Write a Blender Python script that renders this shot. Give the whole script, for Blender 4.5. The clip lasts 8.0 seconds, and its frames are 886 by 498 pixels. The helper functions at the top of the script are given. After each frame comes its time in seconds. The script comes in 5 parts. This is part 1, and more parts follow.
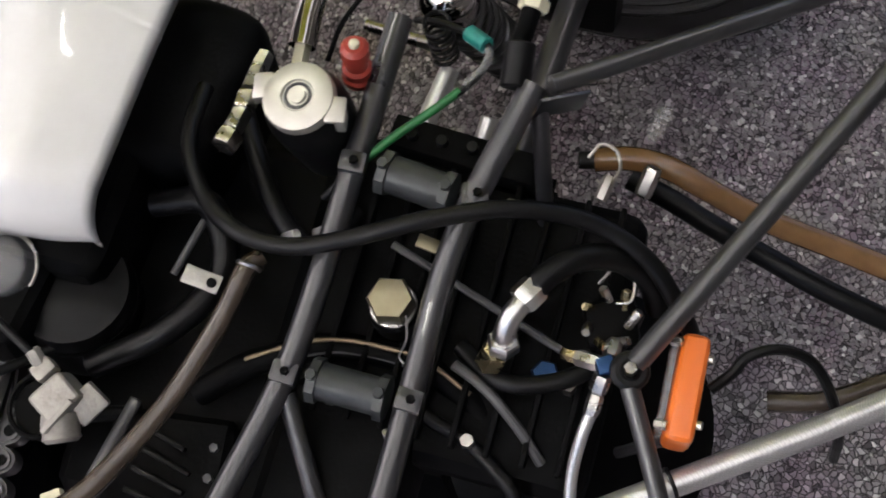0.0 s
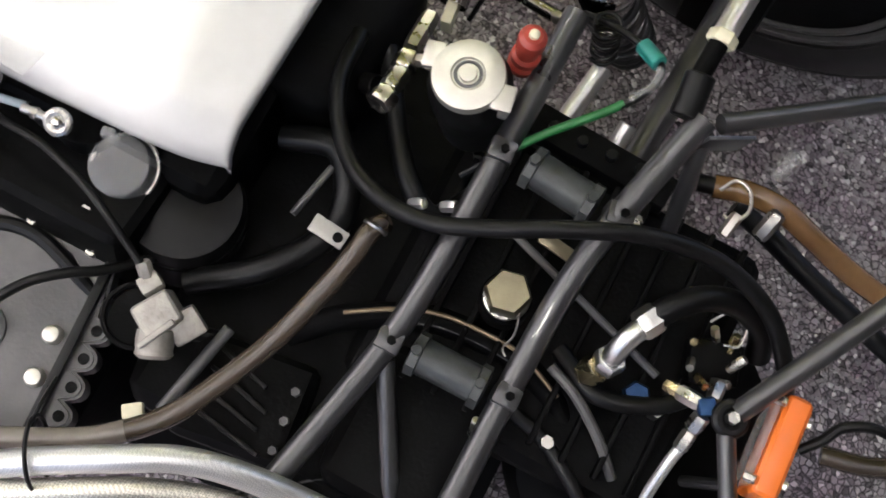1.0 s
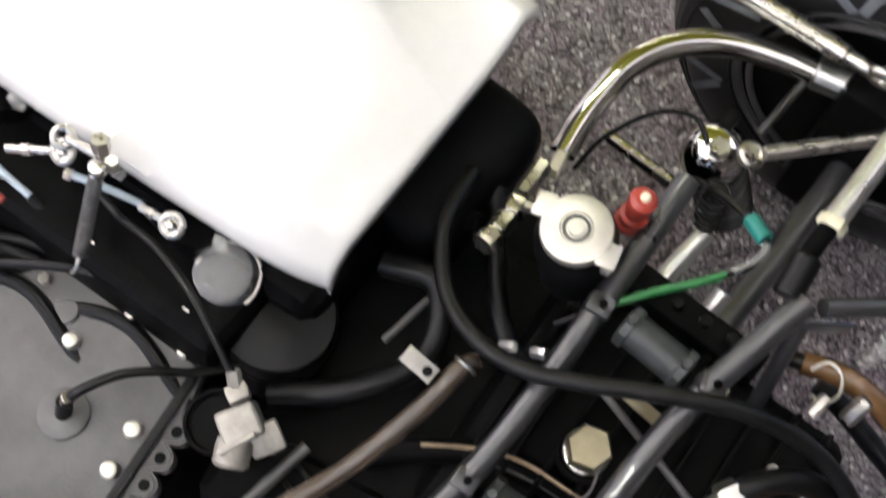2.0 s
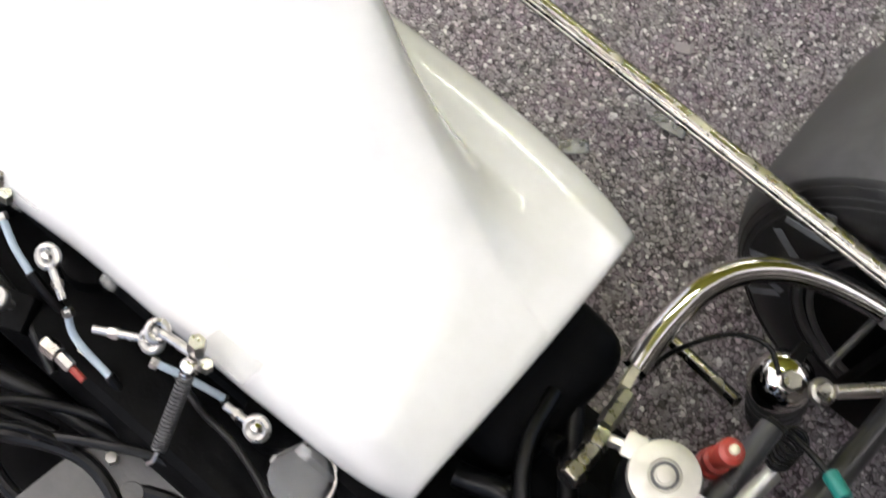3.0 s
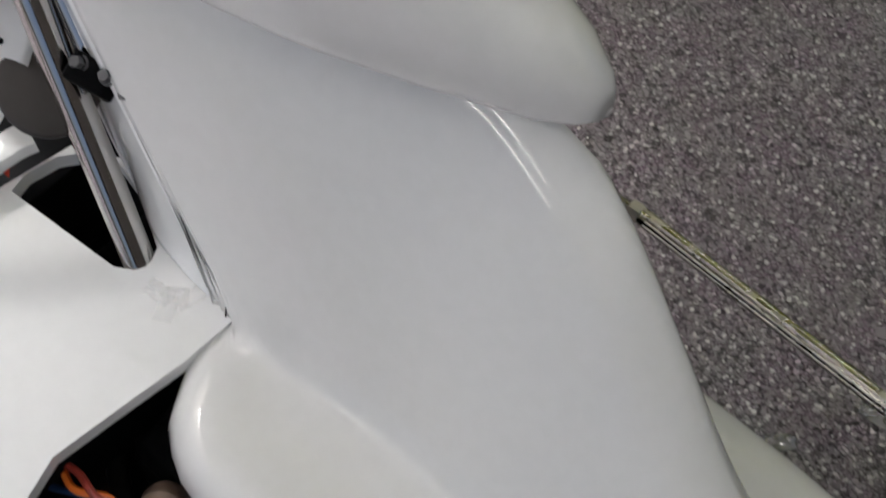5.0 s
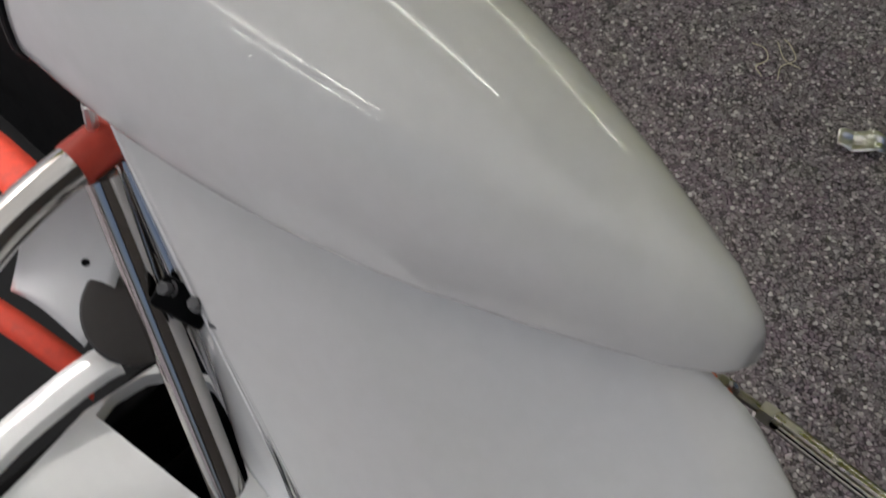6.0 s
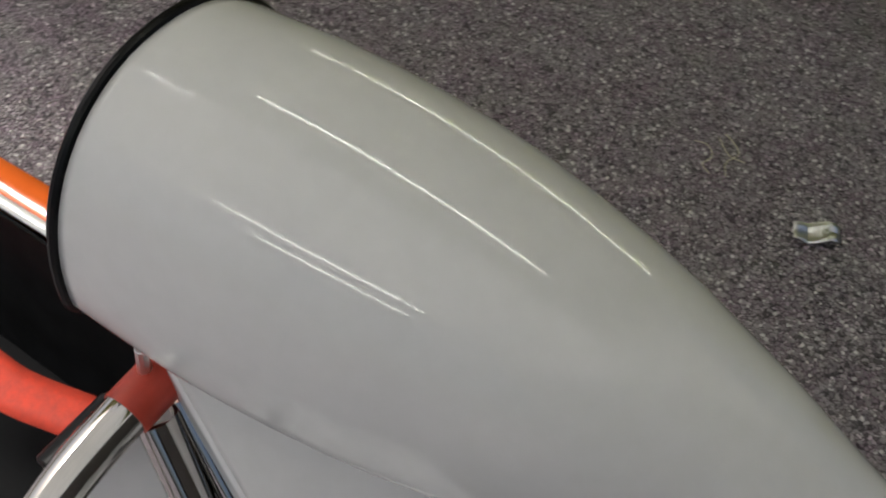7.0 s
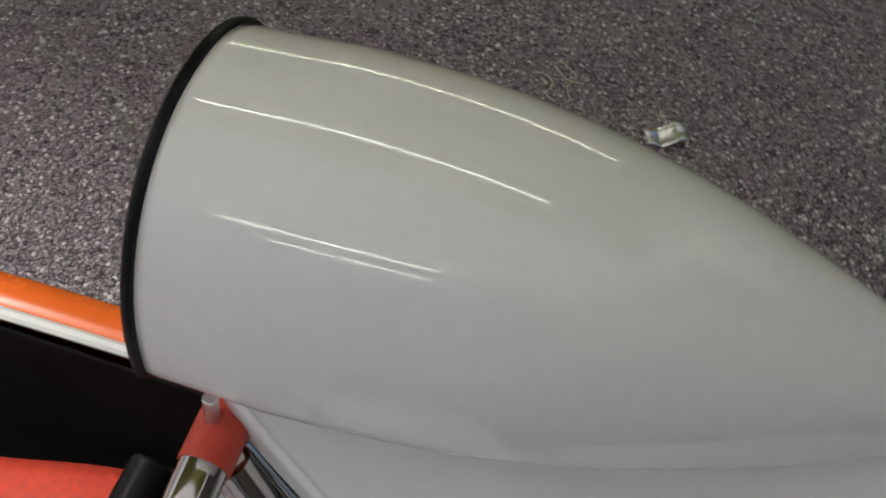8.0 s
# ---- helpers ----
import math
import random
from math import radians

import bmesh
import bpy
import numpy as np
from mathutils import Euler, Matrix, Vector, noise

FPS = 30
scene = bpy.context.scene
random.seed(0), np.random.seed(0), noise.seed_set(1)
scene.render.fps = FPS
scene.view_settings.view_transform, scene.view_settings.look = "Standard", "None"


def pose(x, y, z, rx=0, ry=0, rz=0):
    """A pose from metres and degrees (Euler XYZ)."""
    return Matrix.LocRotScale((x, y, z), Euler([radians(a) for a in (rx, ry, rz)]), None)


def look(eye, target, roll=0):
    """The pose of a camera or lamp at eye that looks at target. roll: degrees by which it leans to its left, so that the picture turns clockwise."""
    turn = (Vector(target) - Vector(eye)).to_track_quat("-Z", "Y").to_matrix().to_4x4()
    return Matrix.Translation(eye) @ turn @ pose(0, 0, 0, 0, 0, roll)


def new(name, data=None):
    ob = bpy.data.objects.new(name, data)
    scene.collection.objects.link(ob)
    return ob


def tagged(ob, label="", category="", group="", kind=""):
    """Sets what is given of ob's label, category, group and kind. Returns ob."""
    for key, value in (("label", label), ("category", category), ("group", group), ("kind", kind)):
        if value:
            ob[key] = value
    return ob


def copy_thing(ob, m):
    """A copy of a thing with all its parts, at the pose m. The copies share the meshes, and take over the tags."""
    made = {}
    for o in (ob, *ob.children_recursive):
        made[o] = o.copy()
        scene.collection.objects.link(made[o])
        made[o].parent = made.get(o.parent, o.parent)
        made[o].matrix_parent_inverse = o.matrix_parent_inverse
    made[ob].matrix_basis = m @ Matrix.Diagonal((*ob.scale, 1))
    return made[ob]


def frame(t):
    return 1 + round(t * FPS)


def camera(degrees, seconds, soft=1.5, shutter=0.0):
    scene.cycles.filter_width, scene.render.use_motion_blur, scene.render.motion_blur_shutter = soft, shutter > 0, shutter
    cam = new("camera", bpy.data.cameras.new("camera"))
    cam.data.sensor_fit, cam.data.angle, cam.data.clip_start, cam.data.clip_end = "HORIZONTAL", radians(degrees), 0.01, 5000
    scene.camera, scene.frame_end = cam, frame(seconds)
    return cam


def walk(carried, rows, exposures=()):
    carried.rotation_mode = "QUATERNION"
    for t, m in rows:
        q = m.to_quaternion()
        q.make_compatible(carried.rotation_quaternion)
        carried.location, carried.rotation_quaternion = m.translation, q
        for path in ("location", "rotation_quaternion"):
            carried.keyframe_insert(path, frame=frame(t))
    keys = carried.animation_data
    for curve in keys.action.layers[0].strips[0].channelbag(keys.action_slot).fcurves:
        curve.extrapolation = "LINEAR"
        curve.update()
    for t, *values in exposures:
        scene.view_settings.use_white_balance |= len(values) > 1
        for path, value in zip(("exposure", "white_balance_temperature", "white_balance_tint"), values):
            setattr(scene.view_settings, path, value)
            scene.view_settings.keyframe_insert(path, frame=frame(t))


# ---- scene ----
cam = camera(42, 8.0, 1.7, 0.35)
PATH = [
    (0, (0.3485, -0.3896, 1.5063), (0.1723, -0.1104, 0.5623), -17.01),
    (0.5, (0.2056, -0.3719, 1.5323), (0.1019, -0.1327, 0.5668), -1.54),
    (1, (0.1568, -0.3734, 1.5362), (0.0576, -0.1562, 0.5651), 3.30),
    (1.5, (0.1231, -0.3763, 1.5419), (0.0012, -0.1487, 0.5758), 4.07),
    (2, (0.1064, -0.3743, 1.5531), (-0.0770, -0.1019, 0.6085), 1.39),
    (2.2, (0.1036, -0.3744, 1.5614), (-0.1142, -0.0731, 0.6331), 0.46),
    (3.3, (-0.1556, -0.3286, 1.6158), (-0.3346, 0.0077, 0.6912), 13.53),
    (3.5, (-0.1845, -0.3316, 1.6217), (-0.3698, 0.0075, 0.6994), 13.04),
    (4, (-0.2705, -0.3431, 1.6303), (-0.4864, 0.0109, 0.7203), 10.50),
    (4.5, (-0.3580, -0.3515, 1.6299), (-0.6024, 0.0276, 0.7374), 8.84),
    (4.7, (-0.3922, -0.3501, 1.6269), (-0.6431, 0.0419, 0.7418), 8.70),
    (5.8, (-0.4848, -0.2486, 1.5693), (-0.8864, 0.1540, 0.7467), -0.85),
    (6, (-0.5277, -0.2424, 1.5771), (-0.9287, 0.1711, 0.7596), -1.51),
    (6.5, (-0.6230, -0.2349, 1.5911), (-1.0302, 0.2071, 0.7918), -1.98),
    (7, (-0.7424, -0.2441, 1.6087), (-1.0805, 0.2690, 0.8197), 1.96),
    (7.5, (-0.8382, -0.2891, 1.6299), (-1.0709, 0.2688, 0.8333), 4.64),
    (8, (-0.9287, -0.3242, 1.6240), (-1.0763, 0.2489, 0.8179), 4.03),
]
EXPOSURES = [(0, 1.2, 6150, 12), (0.5, 1.42, 6150, 12), (1.0, 1.47, 6150, 11), (2.2, 1.72, 6150, 11), (3.3, 1.28, 6100, 10), (3.5, 1.08, 6100, 10), (4.0, 0.62, 6050, 9), (4.5, 0.3, 6000, 9), (4.7, 0.22, 6000, 9), (5.8, -0.1, 6050, 9), (6.5, -0.26, 6100, 8), (7.5, -0.34, 6150, 6), (8.0, -0.34, 6150, 6)]
walk(cam, [(t, look(eye, aim, roll)) for t, eye, aim, roll in PATH], EXPOSURES)
LIGHTS = {1.45: [(-1.00, 0.65, 2.5), (-0.96, -1.62, 2.5)], 1.2: [(-0.80, -2.08, 2.5)], 2.2: [(-1.30, 2.54, 1.80)]}

# ---- world, sun, lamps ----
world = bpy.data.worlds.new("sky")
scene.world = world
world.use_nodes = True
wn = world.node_tree.nodes
sky = wn.new("ShaderNodeTexSky")
sky.sky_type, sky.sun_disc = "NISHITA", False
sky.air_density, sky.dust_density, sky.ozone_density = 0.8, 7.0, 0.2
sky.sun_elevation, sky.sun_rotation = radians(57), radians(260)
world.node_tree.links.new(sky.outputs[0], wn["Background"].inputs[0])
wn["Background"].inputs[1].default_value = 0.12
sun = new("sun", bpy.data.lights.new("sun", "SUN"))
sun.data.energy, sun.data.angle, sun.data.color = 4.6, radians(20), (1.0, 0.94, 0.87)
sun.matrix_world = look((-5.0, -0.9, 7.8), (0, 0, 0))


# ---- materials ----
def nodes_of(name):
    m = bpy.data.materials.new(name)
    m.use_nodes = True
    t = m.node_tree
    return m, t.nodes, t.links, t.nodes["Principled BSDF"]


def noise_tex(ns, ls, scale, detail=4.0, rough=0.55):
    co = ns.new("ShaderNodeTexCoord")
    n = ns.new("ShaderNodeTexNoise")
    n.inputs["Scale"].default_value, n.inputs["Detail"].default_value, n.inputs["Roughness"].default_value = scale, detail, rough
    ls.new(co.outputs["Object"], n.inputs["Vector"])
    return n


def ramp(ns, ls, src, stops):
    r = ns.new("ShaderNodeValToRGB")
    while len(r.color_ramp.elements) < len(stops):
        r.color_ramp.elements.new(0.5)
    for e, (p, c) in zip(r.color_ramp.elements, stops):
        e.position, e.color = p, (*c, 1)
    ls.new(src, r.inputs[0])
    return r


def surface(name, colour, rough=0.5, metal=0.0, vary=0.25, scale=30.0, bump=0.1, coat=0.0, fine=220.0, spec=0.5):
    """A surface with colour and gloss varied at two scales and a fine relief."""
    m, ns, ls, b = nodes_of(name)
    big, small = noise_tex(ns, ls, scale), noise_tex(ns, ls, fine, 3.0)
    lo = tuple(c * (1 - vary) for c in colour)
    hi = tuple(min(1, c * (1 + vary * 0.6)) for c in colour)
    r = ramp(ns, ls, big.outputs["Fac"], [(0.3, lo), (0.7, hi)])
    ls.new(r.outputs[0], b.inputs["Base Color"])
    mr = ns.new("ShaderNodeMapRange")
    mr.inputs["To Min"].default_value, mr.inputs["To Max"].default_value = max(0.03, rough * 0.75), min(1, rough * 1.3)
    ls.new(big.outputs["Fac"], mr.inputs["Value"])
    ls.new(mr.outputs[0], b.inputs["Roughness"])
    b.inputs["Metallic"].default_value = metal
    b.inputs["Specular IOR Level"].default_value = spec
    if coat:
        b.inputs["Coat Weight"].default_value, b.inputs["Coat Roughness"].default_value = coat, 0.06
    if bump:
        bp = ns.new("ShaderNodeBump")
        bp.inputs["Strength"].default_value, bp.inputs["Distance"].default_value = bump, 0.0006
        ls.new(small.outputs["Fac"], bp.inputs["Height"])
        ls.new(bp.outputs[0], b.inputs["Normal"])
    return m


def asphalt_material():
    m, ns, ls, b = nodes_of("asphalt")
    co = ns.new("ShaderNodeTexCoord")
    v = ns.new("ShaderNodeTexVoronoi")
    v.inputs["Scale"].default_value = 130
    warp = noise_tex(ns, ls, 70, 3.0)
    bend = ns.new("ShaderNodeVectorMath")
    bend.operation = "MULTIPLY_ADD"
    bend.inputs[1].default_value = (0.012, 0.012, 0.0)
    ls.new(warp.outputs["Color"], bend.inputs[0])
    ls.new(co.outputs["Object"], bend.inputs[2])
    ls.new(bend.outputs[0], v.inputs["Vector"])
    sep = ns.new("ShaderNodeSeparateColor")
    ls.new(v.outputs["Color"], sep.inputs[0])
    r = ramp(ns, ls, sep.outputs[0], [(0.0, (0.10, 0.09, 0.095)), (0.22, (0.29, 0.262, 0.275)), (0.6, (0.35, 0.318, 0.333)), (0.9, (0.46, 0.425, 0.44)), (0.97, (0.72, 0.70, 0.69))])
    patch = noise_tex(ns, ls, 13.0, 5.0)
    pr = ramp(ns, ls, patch.outputs["Fac"], [(0.38, (0.92, 0.80, 0.91)), (0.62, (1.04, 1.06, 1.03))])
    mix = ns.new("ShaderNodeMix")
    mix.data_type, mix.blend_type = "RGBA", "MULTIPLY"
    mix.inputs[0].default_value = 1.0
    ls.new(r.outputs[0], mix.inputs[6])
    ls.new(pr.outputs[0], mix.inputs[7])
    edge = ns.new("ShaderNodeTexVoronoi")
    edge.feature = "DISTANCE_TO_EDGE"
    edge.inputs["Scale"].default_value = 130
    ls.new(bend.outputs[0], edge.inputs["Vector"])
    er = ramp(ns, ls, edge.outputs["Distance"], [(0.0, (0.14, 0.13, 0.135)), (0.13, (1, 1, 1))])
    mix2 = ns.new("ShaderNodeMix")
    mix2.data_type, mix2.blend_type = "RGBA", "MULTIPLY"
    mix2.inputs[0].default_value = 1.0
    ls.new(mix.outputs[2], mix2.inputs[6])
    ls.new(er.outputs[0], mix2.inputs[7])
    ls.new(mix2.outputs[2], b.inputs["Base Color"])
    b.inputs["Roughness"].default_value = 0.5
    bp = ns.new("ShaderNodeBump")
    bp.inputs["Strength"].default_value, bp.inputs["Distance"].default_value = 0.9, 0.003
    ls.new(er.outputs[0], bp.inputs["Height"])
    ls.new(bp.outputs[0], b.inputs["Normal"])
    return m


def chip_material():
    m, ns, ls, b = nodes_of("stone_chips")
    g = ns.new("ShaderNodeNewGeometry")
    r = ramp(ns, ls, g.outputs["Random Per Island"], [(0.0, (0.225, 0.20, 0.215)), (0.5, (0.325, 0.292, 0.308)), (0.86, (0.42, 0.385, 0.40)), (0.95, (0.75, 0.73, 0.72))])
    ls.new(r.outputs[0], b.inputs["Base Color"])
    b.inputs["Roughness"].default_value = 0.5
    return m


def gelcoat(name, pale, dull):
    m, ns, ls, b = nodes_of(name)
    big, cloud = noise_tex(ns, ls, 3.0, 3.0), noise_tex(ns, ls, 60.0, 5.0)
    r = ramp(ns, ls, cloud.outputs["Fac"], [(0.35, dull), (0.65, pale)])
    ls.new(r.outputs[0], b.inputs["Base Color"])
    mr = ns.new("ShaderNodeMapRange")
    mr.inputs["To Min"].default_value, mr.inputs["To Max"].default_value = 0.18, 0.24
    ls.new(cloud.outputs["Fac"], mr.inputs["Value"])
    ls.new(mr.outputs[0], b.inputs["Roughness"])
    b.inputs["Specular IOR Level"].default_value = 0.1
    b.inputs["Coat Weight"].default_value, b.inputs["Coat Roughness"].default_value = 1.0, 0.006
    bp = ns.new("ShaderNodeBump")
    bp.inputs["Strength"].default_value, bp.inputs["Distance"].default_value = 0.06, 0.004
    ls.new(big.outputs["Fac"], bp.inputs["Height"])
    ls.new(bp.outputs[0], b.inputs["Normal"])
    ls.new(bp.outputs[0], b.inputs["Coat Normal"])
    return m


def braid(name, light, dark, scale):
    m, ns, ls, b = nodes_of(name)
    co = ns.new("ShaderNodeTexCoord")
    ch = ns.new("ShaderNodeTexChecker")
    ch.inputs["Scale"].default_value = scale
    ch.inputs["Color1"].default_value, ch.inputs["Color2"].default_value = (*light, 1), (*dark, 1)
    mp = ns.new("ShaderNodeMapping")
    mp.inputs["Rotation"].default_value = (0.6, 0.5, 0.8)
    ls.new(co.outputs["Object"], mp.inputs[0])
    ls.new(mp.outputs[0], ch.inputs["Vector"])
    ls.new(ch.outputs[0], b.inputs["Base Color"])
    b.inputs["Metallic"].default_value, b.inputs["Roughness"].default_value = 0.85, 0.33
    bp = ns.new("ShaderNodeBump")
    bp.inputs["Strength"].default_value, bp.inputs["Distance"].default_value = 0.5, 0.0006
    ls.new(ch.outputs[1], bp.inputs["Height"])
    ls.new(bp.outputs[0], b.inputs["Normal"])
    return m


def clear_tube(name, colour, amount):
    m = surface(name, colour, 0.16, 0, 0.25, 25, 0.05, 0.5)
    m.node_tree.nodes["Principled BSDF"].inputs["Transmission Weight"].default_value = amount
    return m


def fabric(name, colour, through_it):
    m, ns, ls, b = nodes_of(name)
    n = noise_tex(ns, ls, 3.0, 6.0)
    r = ramp(ns, ls, n.outputs["Fac"], [(0.3, tuple(c * 0.88 for c in colour)), (0.7, colour)])
    ls.new(r.outputs[0], b.inputs["Base Color"])
    b.inputs["Roughness"].default_value = 0.8
    if through_it:
        tr, mx = ns.new("ShaderNodeBsdfTranslucent"), ns.new("ShaderNodeMixShader")
        ls.new(r.outputs[0], tr.inputs[0])
        mx.inputs[0].default_value = through_it
        ls.new(b.outputs[0], mx.inputs[1])
        ls.new(tr.outputs[0], mx.inputs[2])
        ls.new(mx.outputs[0], ns["Material Output"].inputs[0])
    return m


ASPHALT, CHIPS, WHITE = asphalt_material(), chip_material(), gelcoat("white_gelcoat", (0.755, 0.75, 0.732), (0.735, 0.73, 0.71))
# Deck panels take a paler white than the body moulding.
DECK_WHITE = gelcoat("deck_white", (0.88, 0.88, 0.87), (0.86, 0.86, 0.85))
BLACK_PAINT = surface("black_paint", (0.030, 0.030, 0.032), 0.30, 0, 0.15, 12, 0.0, 0.8, spec=0.5)
# Darker than real black iron: the bay's deep shade is put into the colour.
CASTING = surface("shade_black_casting", (0.004, 0.004, 0.0042), 0.48, 0, 0.5, 25, 0.6, spec=0.05)
GREY_CASTING = surface("grey_casting", (0.105, 0.103, 0.105), 0.42, 0.3, 0.25, 20, 0.5, spec=0.35)
LEATHER = surface("dark_leather", (0.040, 0.036, 0.034), 0.45, 0, 0.2, 30, 0.3)
BUSH = surface("grey_bush", (0.042, 0.046, 0.047), 0.38, 0.2, 0.35, 60, 0.4)
RUBBER = surface("black_rubber", (0.006, 0.006, 0.0063), 0.32, 0, 0.3, 50, 0.15, spec=0.2)
TYRE = surface("tyre_rubber", (0.016, 0.016, 0.017), 0.36, 0, 0.3, 18, 0.4, spec=0.5)
# Tread rubber is set paler than the sidewall.
TREAD = surface("grey_tread", (0.075, 0.075, 0.078), 0.55, 0, 0.25, 22, 0.6, spec=0.4)
TYRE_MARK = surface("worn_lettering", (0.20, 0.21, 0.23), 0.5, 0, 0.3, 40, 0.2)
CHROME = surface("chrome", (0.60, 0.58, 0.55), 0.08, 1, 0.06, 20, 0.02)
NICKEL = surface("nickel_plate", (0.46, 0.43, 0.38), 0.26, 1, 0.12, 30, 0.05)
ALUMINIUM = surface("aluminium", (0.72, 0.72, 0.71), 0.3, 1, 0.15, 60, 0.2)
CAST_ALU = surface("cast_aluminium", (0.42, 0.41, 0.39), 0.42, 0.85, 0.2, 60, 0.7)
WARM_CAST = surface("warm_cast_alloy", (0.34, 0.32, 0.29), 0.5, 0.55, 0.25, 90, 0.8)
STEEL = surface("plated_steel", (0.52, 0.50, 0.465), 0.28, 1, 0.25, 60, 0.2)
PALE_CAP = surface("plated_cap", (0.60, 0.58, 0.53), 0.34, 0.75, 0.1, 50, 0.15)
BRASS = surface("brass", (0.62, 0.52, 0.30), 0.26, 1, 0.2, 60, 0.15)
GOLD_PLUG = surface("passivated_steel", (0.36, 0.32, 0.22), 0.3, 0.9, 0.15, 50, 0.2)
ORANGE = surface("orange_plastic", (0.85, 0.19, 0.025), 0.35, 0, 0.08, 25, 0.1, 0.3)
ORANGE_PAINT = surface("orange_paint", (0.78, 0.14, 0.02), 0.25, 0, 0.08, 15, 0.05, 0.8)
RED_TAPE = surface("red_tape", (0.50, 0.055, 0.03), 0.4, 0, 0.15, 60, 0.2)
RED_BELT = surface("red_webbing", (0.58, 0.05, 0.022), 0.7, 0, 0.2, 90, 0.8)
RED_PLASTIC = surface("red_plastic", (0.36, 0.05, 0.035), 0.35, 0, 0.2, 60, 0.2)
GREEN = surface("green_sleeve", (0.02, 0.15, 0.04), 0.35, 0, 0.2, 60, 0.1)
TEAL = surface("teal_connector", (0.02, 0.20, 0.17), 0.4, 0, 0.2, 60, 0.1)
BLUE = surface("blue_anodised", (0.02, 0.06, 0.16), 0.3, 0.6, 0.2, 60, 0.1)
PALE_BLUE = clear_tube("pale_blue_line", (0.55, 0.66, 0.76), 0.25)
AMBER = clear_tube("amber_tube", (0.36, 0.20, 0.085), 0.4)
PALE_SMOKE = clear_tube("pale_smoked_tube", (0.19, 0.165, 0.14), 0.15)
SMOKE = clear_tube("smoked_tube", (0.075, 0.055, 0.040), 0.2)
FROST = clear_tube("frosted_plastic", (0.85, 0.85, 0.84), 0.7)
CLEAR = surface("clear_film", (0.86, 0.86, 0.85), 0.12, 0, 0.05, 25, 0.05, 0.5)
CLEAR.node_tree.nodes["Principled BSDF"].inputs["Alpha"].default_value = 0.22
YELLOW = surface("cream_plastic", (0.70, 0.66, 0.48), 0.4, 0, 0.1, 60, 0.1)
BRAID_STEEL = braid("steel_braid", (0.80, 0.80, 0.79), (0.60, 0.60, 0.60), 620)
BRAID_CREAM = braid("cream_braid", (0.80, 0.77, 0.68), (0.50, 0.47, 0.40), 480)
# Matt near-black for cockpit sheets, undertray, duct and hole discs.
DEEP_BLACK = surface("cockpit_black", (0.006, 0.006, 0.0065), 0.7, 0, 0.4, 20, 0.3, spec=0.08)
FOIL = surface("silver_foil", (0.85, 0.85, 0.85), 0.3, 1, 0.1, 60, 0.3)
ROOF_CLOTH = fabric("white_canvas", (0.86, 0.86, 0.85), 0.70)
OLIVE_CLOTH = fabric("olive_canvas", (0.27, 0.28, 0.025), 0.15)
GREY_CLOTH = fabric("grey_canvas", (0.10, 0.092, 0.088), 0.05)
FRAME_METAL = surface("grey_pole", (0.5, 0.5, 0.5), 0.4, 0.8, 0.1, 20, 0.1)
LAMP, lns, lls, lb = nodes_of("lamp_tube")
lb.inputs["Emission Color"].default_value, lb.inputs["Emission Strength"].default_value = (1.0, 0.97, 0.84, 1), 20.0


# ---- mesh helpers ----
def mesh_of(name, verts, faces, material, smooth=True):
    d = bpy.data.meshes.new(name)
    d.from_pydata([tuple(v) for v in verts], [], faces)
    d.materials.append(material)
    if smooth:
        d.polygons.foreach_set("use_smooth", [True] * len(d.polygons))
    return d


def part(name, bm, material, parent=None, label="", smooth=None):
    """Links a bmesh or a mesh as one object under a thing or a part."""
    if isinstance(bm, bmesh.types.BMesh):
        bmesh.ops.recalc_face_normals(bm, faces=bm.faces)
        d = bpy.data.meshes.new(name)
        bm.to_mesh(d)
        bm.free()
        d.materials.append(material)
        d.polygons.foreach_set("use_smooth", [True] * len(d.polygons))
        d.set_sharp_from_angle(angle=radians(35))
    else:
        d = bm
    ob = new(name, d)
    ob.parent = parent
    if label:
        tagged(ob, label)
    return ob


def thing(name, label, category, at=(0, 0, 0), group=""):
    ob = new(name)
    ob.empty_display_size = 0.05
    ob.location = at
    return tagged(ob, label, category, group)


def spline(points, per=8):
    """A smooth line through the points."""
    p = [Vector(q) for q in points]
    if len(p) == 2:
        return p
    p = [p[0] * 2 - p[1]] + p + [p[-1] * 2 - p[-2]]
    out = []
    for i in range(1, len(p) - 2):
        for k in range(per):
            t = k / per
            a, b, c, d = p[i - 1 : i + 3]
            out.append(0.5 * (2 * b + (c - a) * t + (2 * a - 5 * b + 4 * c - d) * t * t + (3 * b - a - 3 * c + d) * t ** 3))
    return out + [p[-2]]


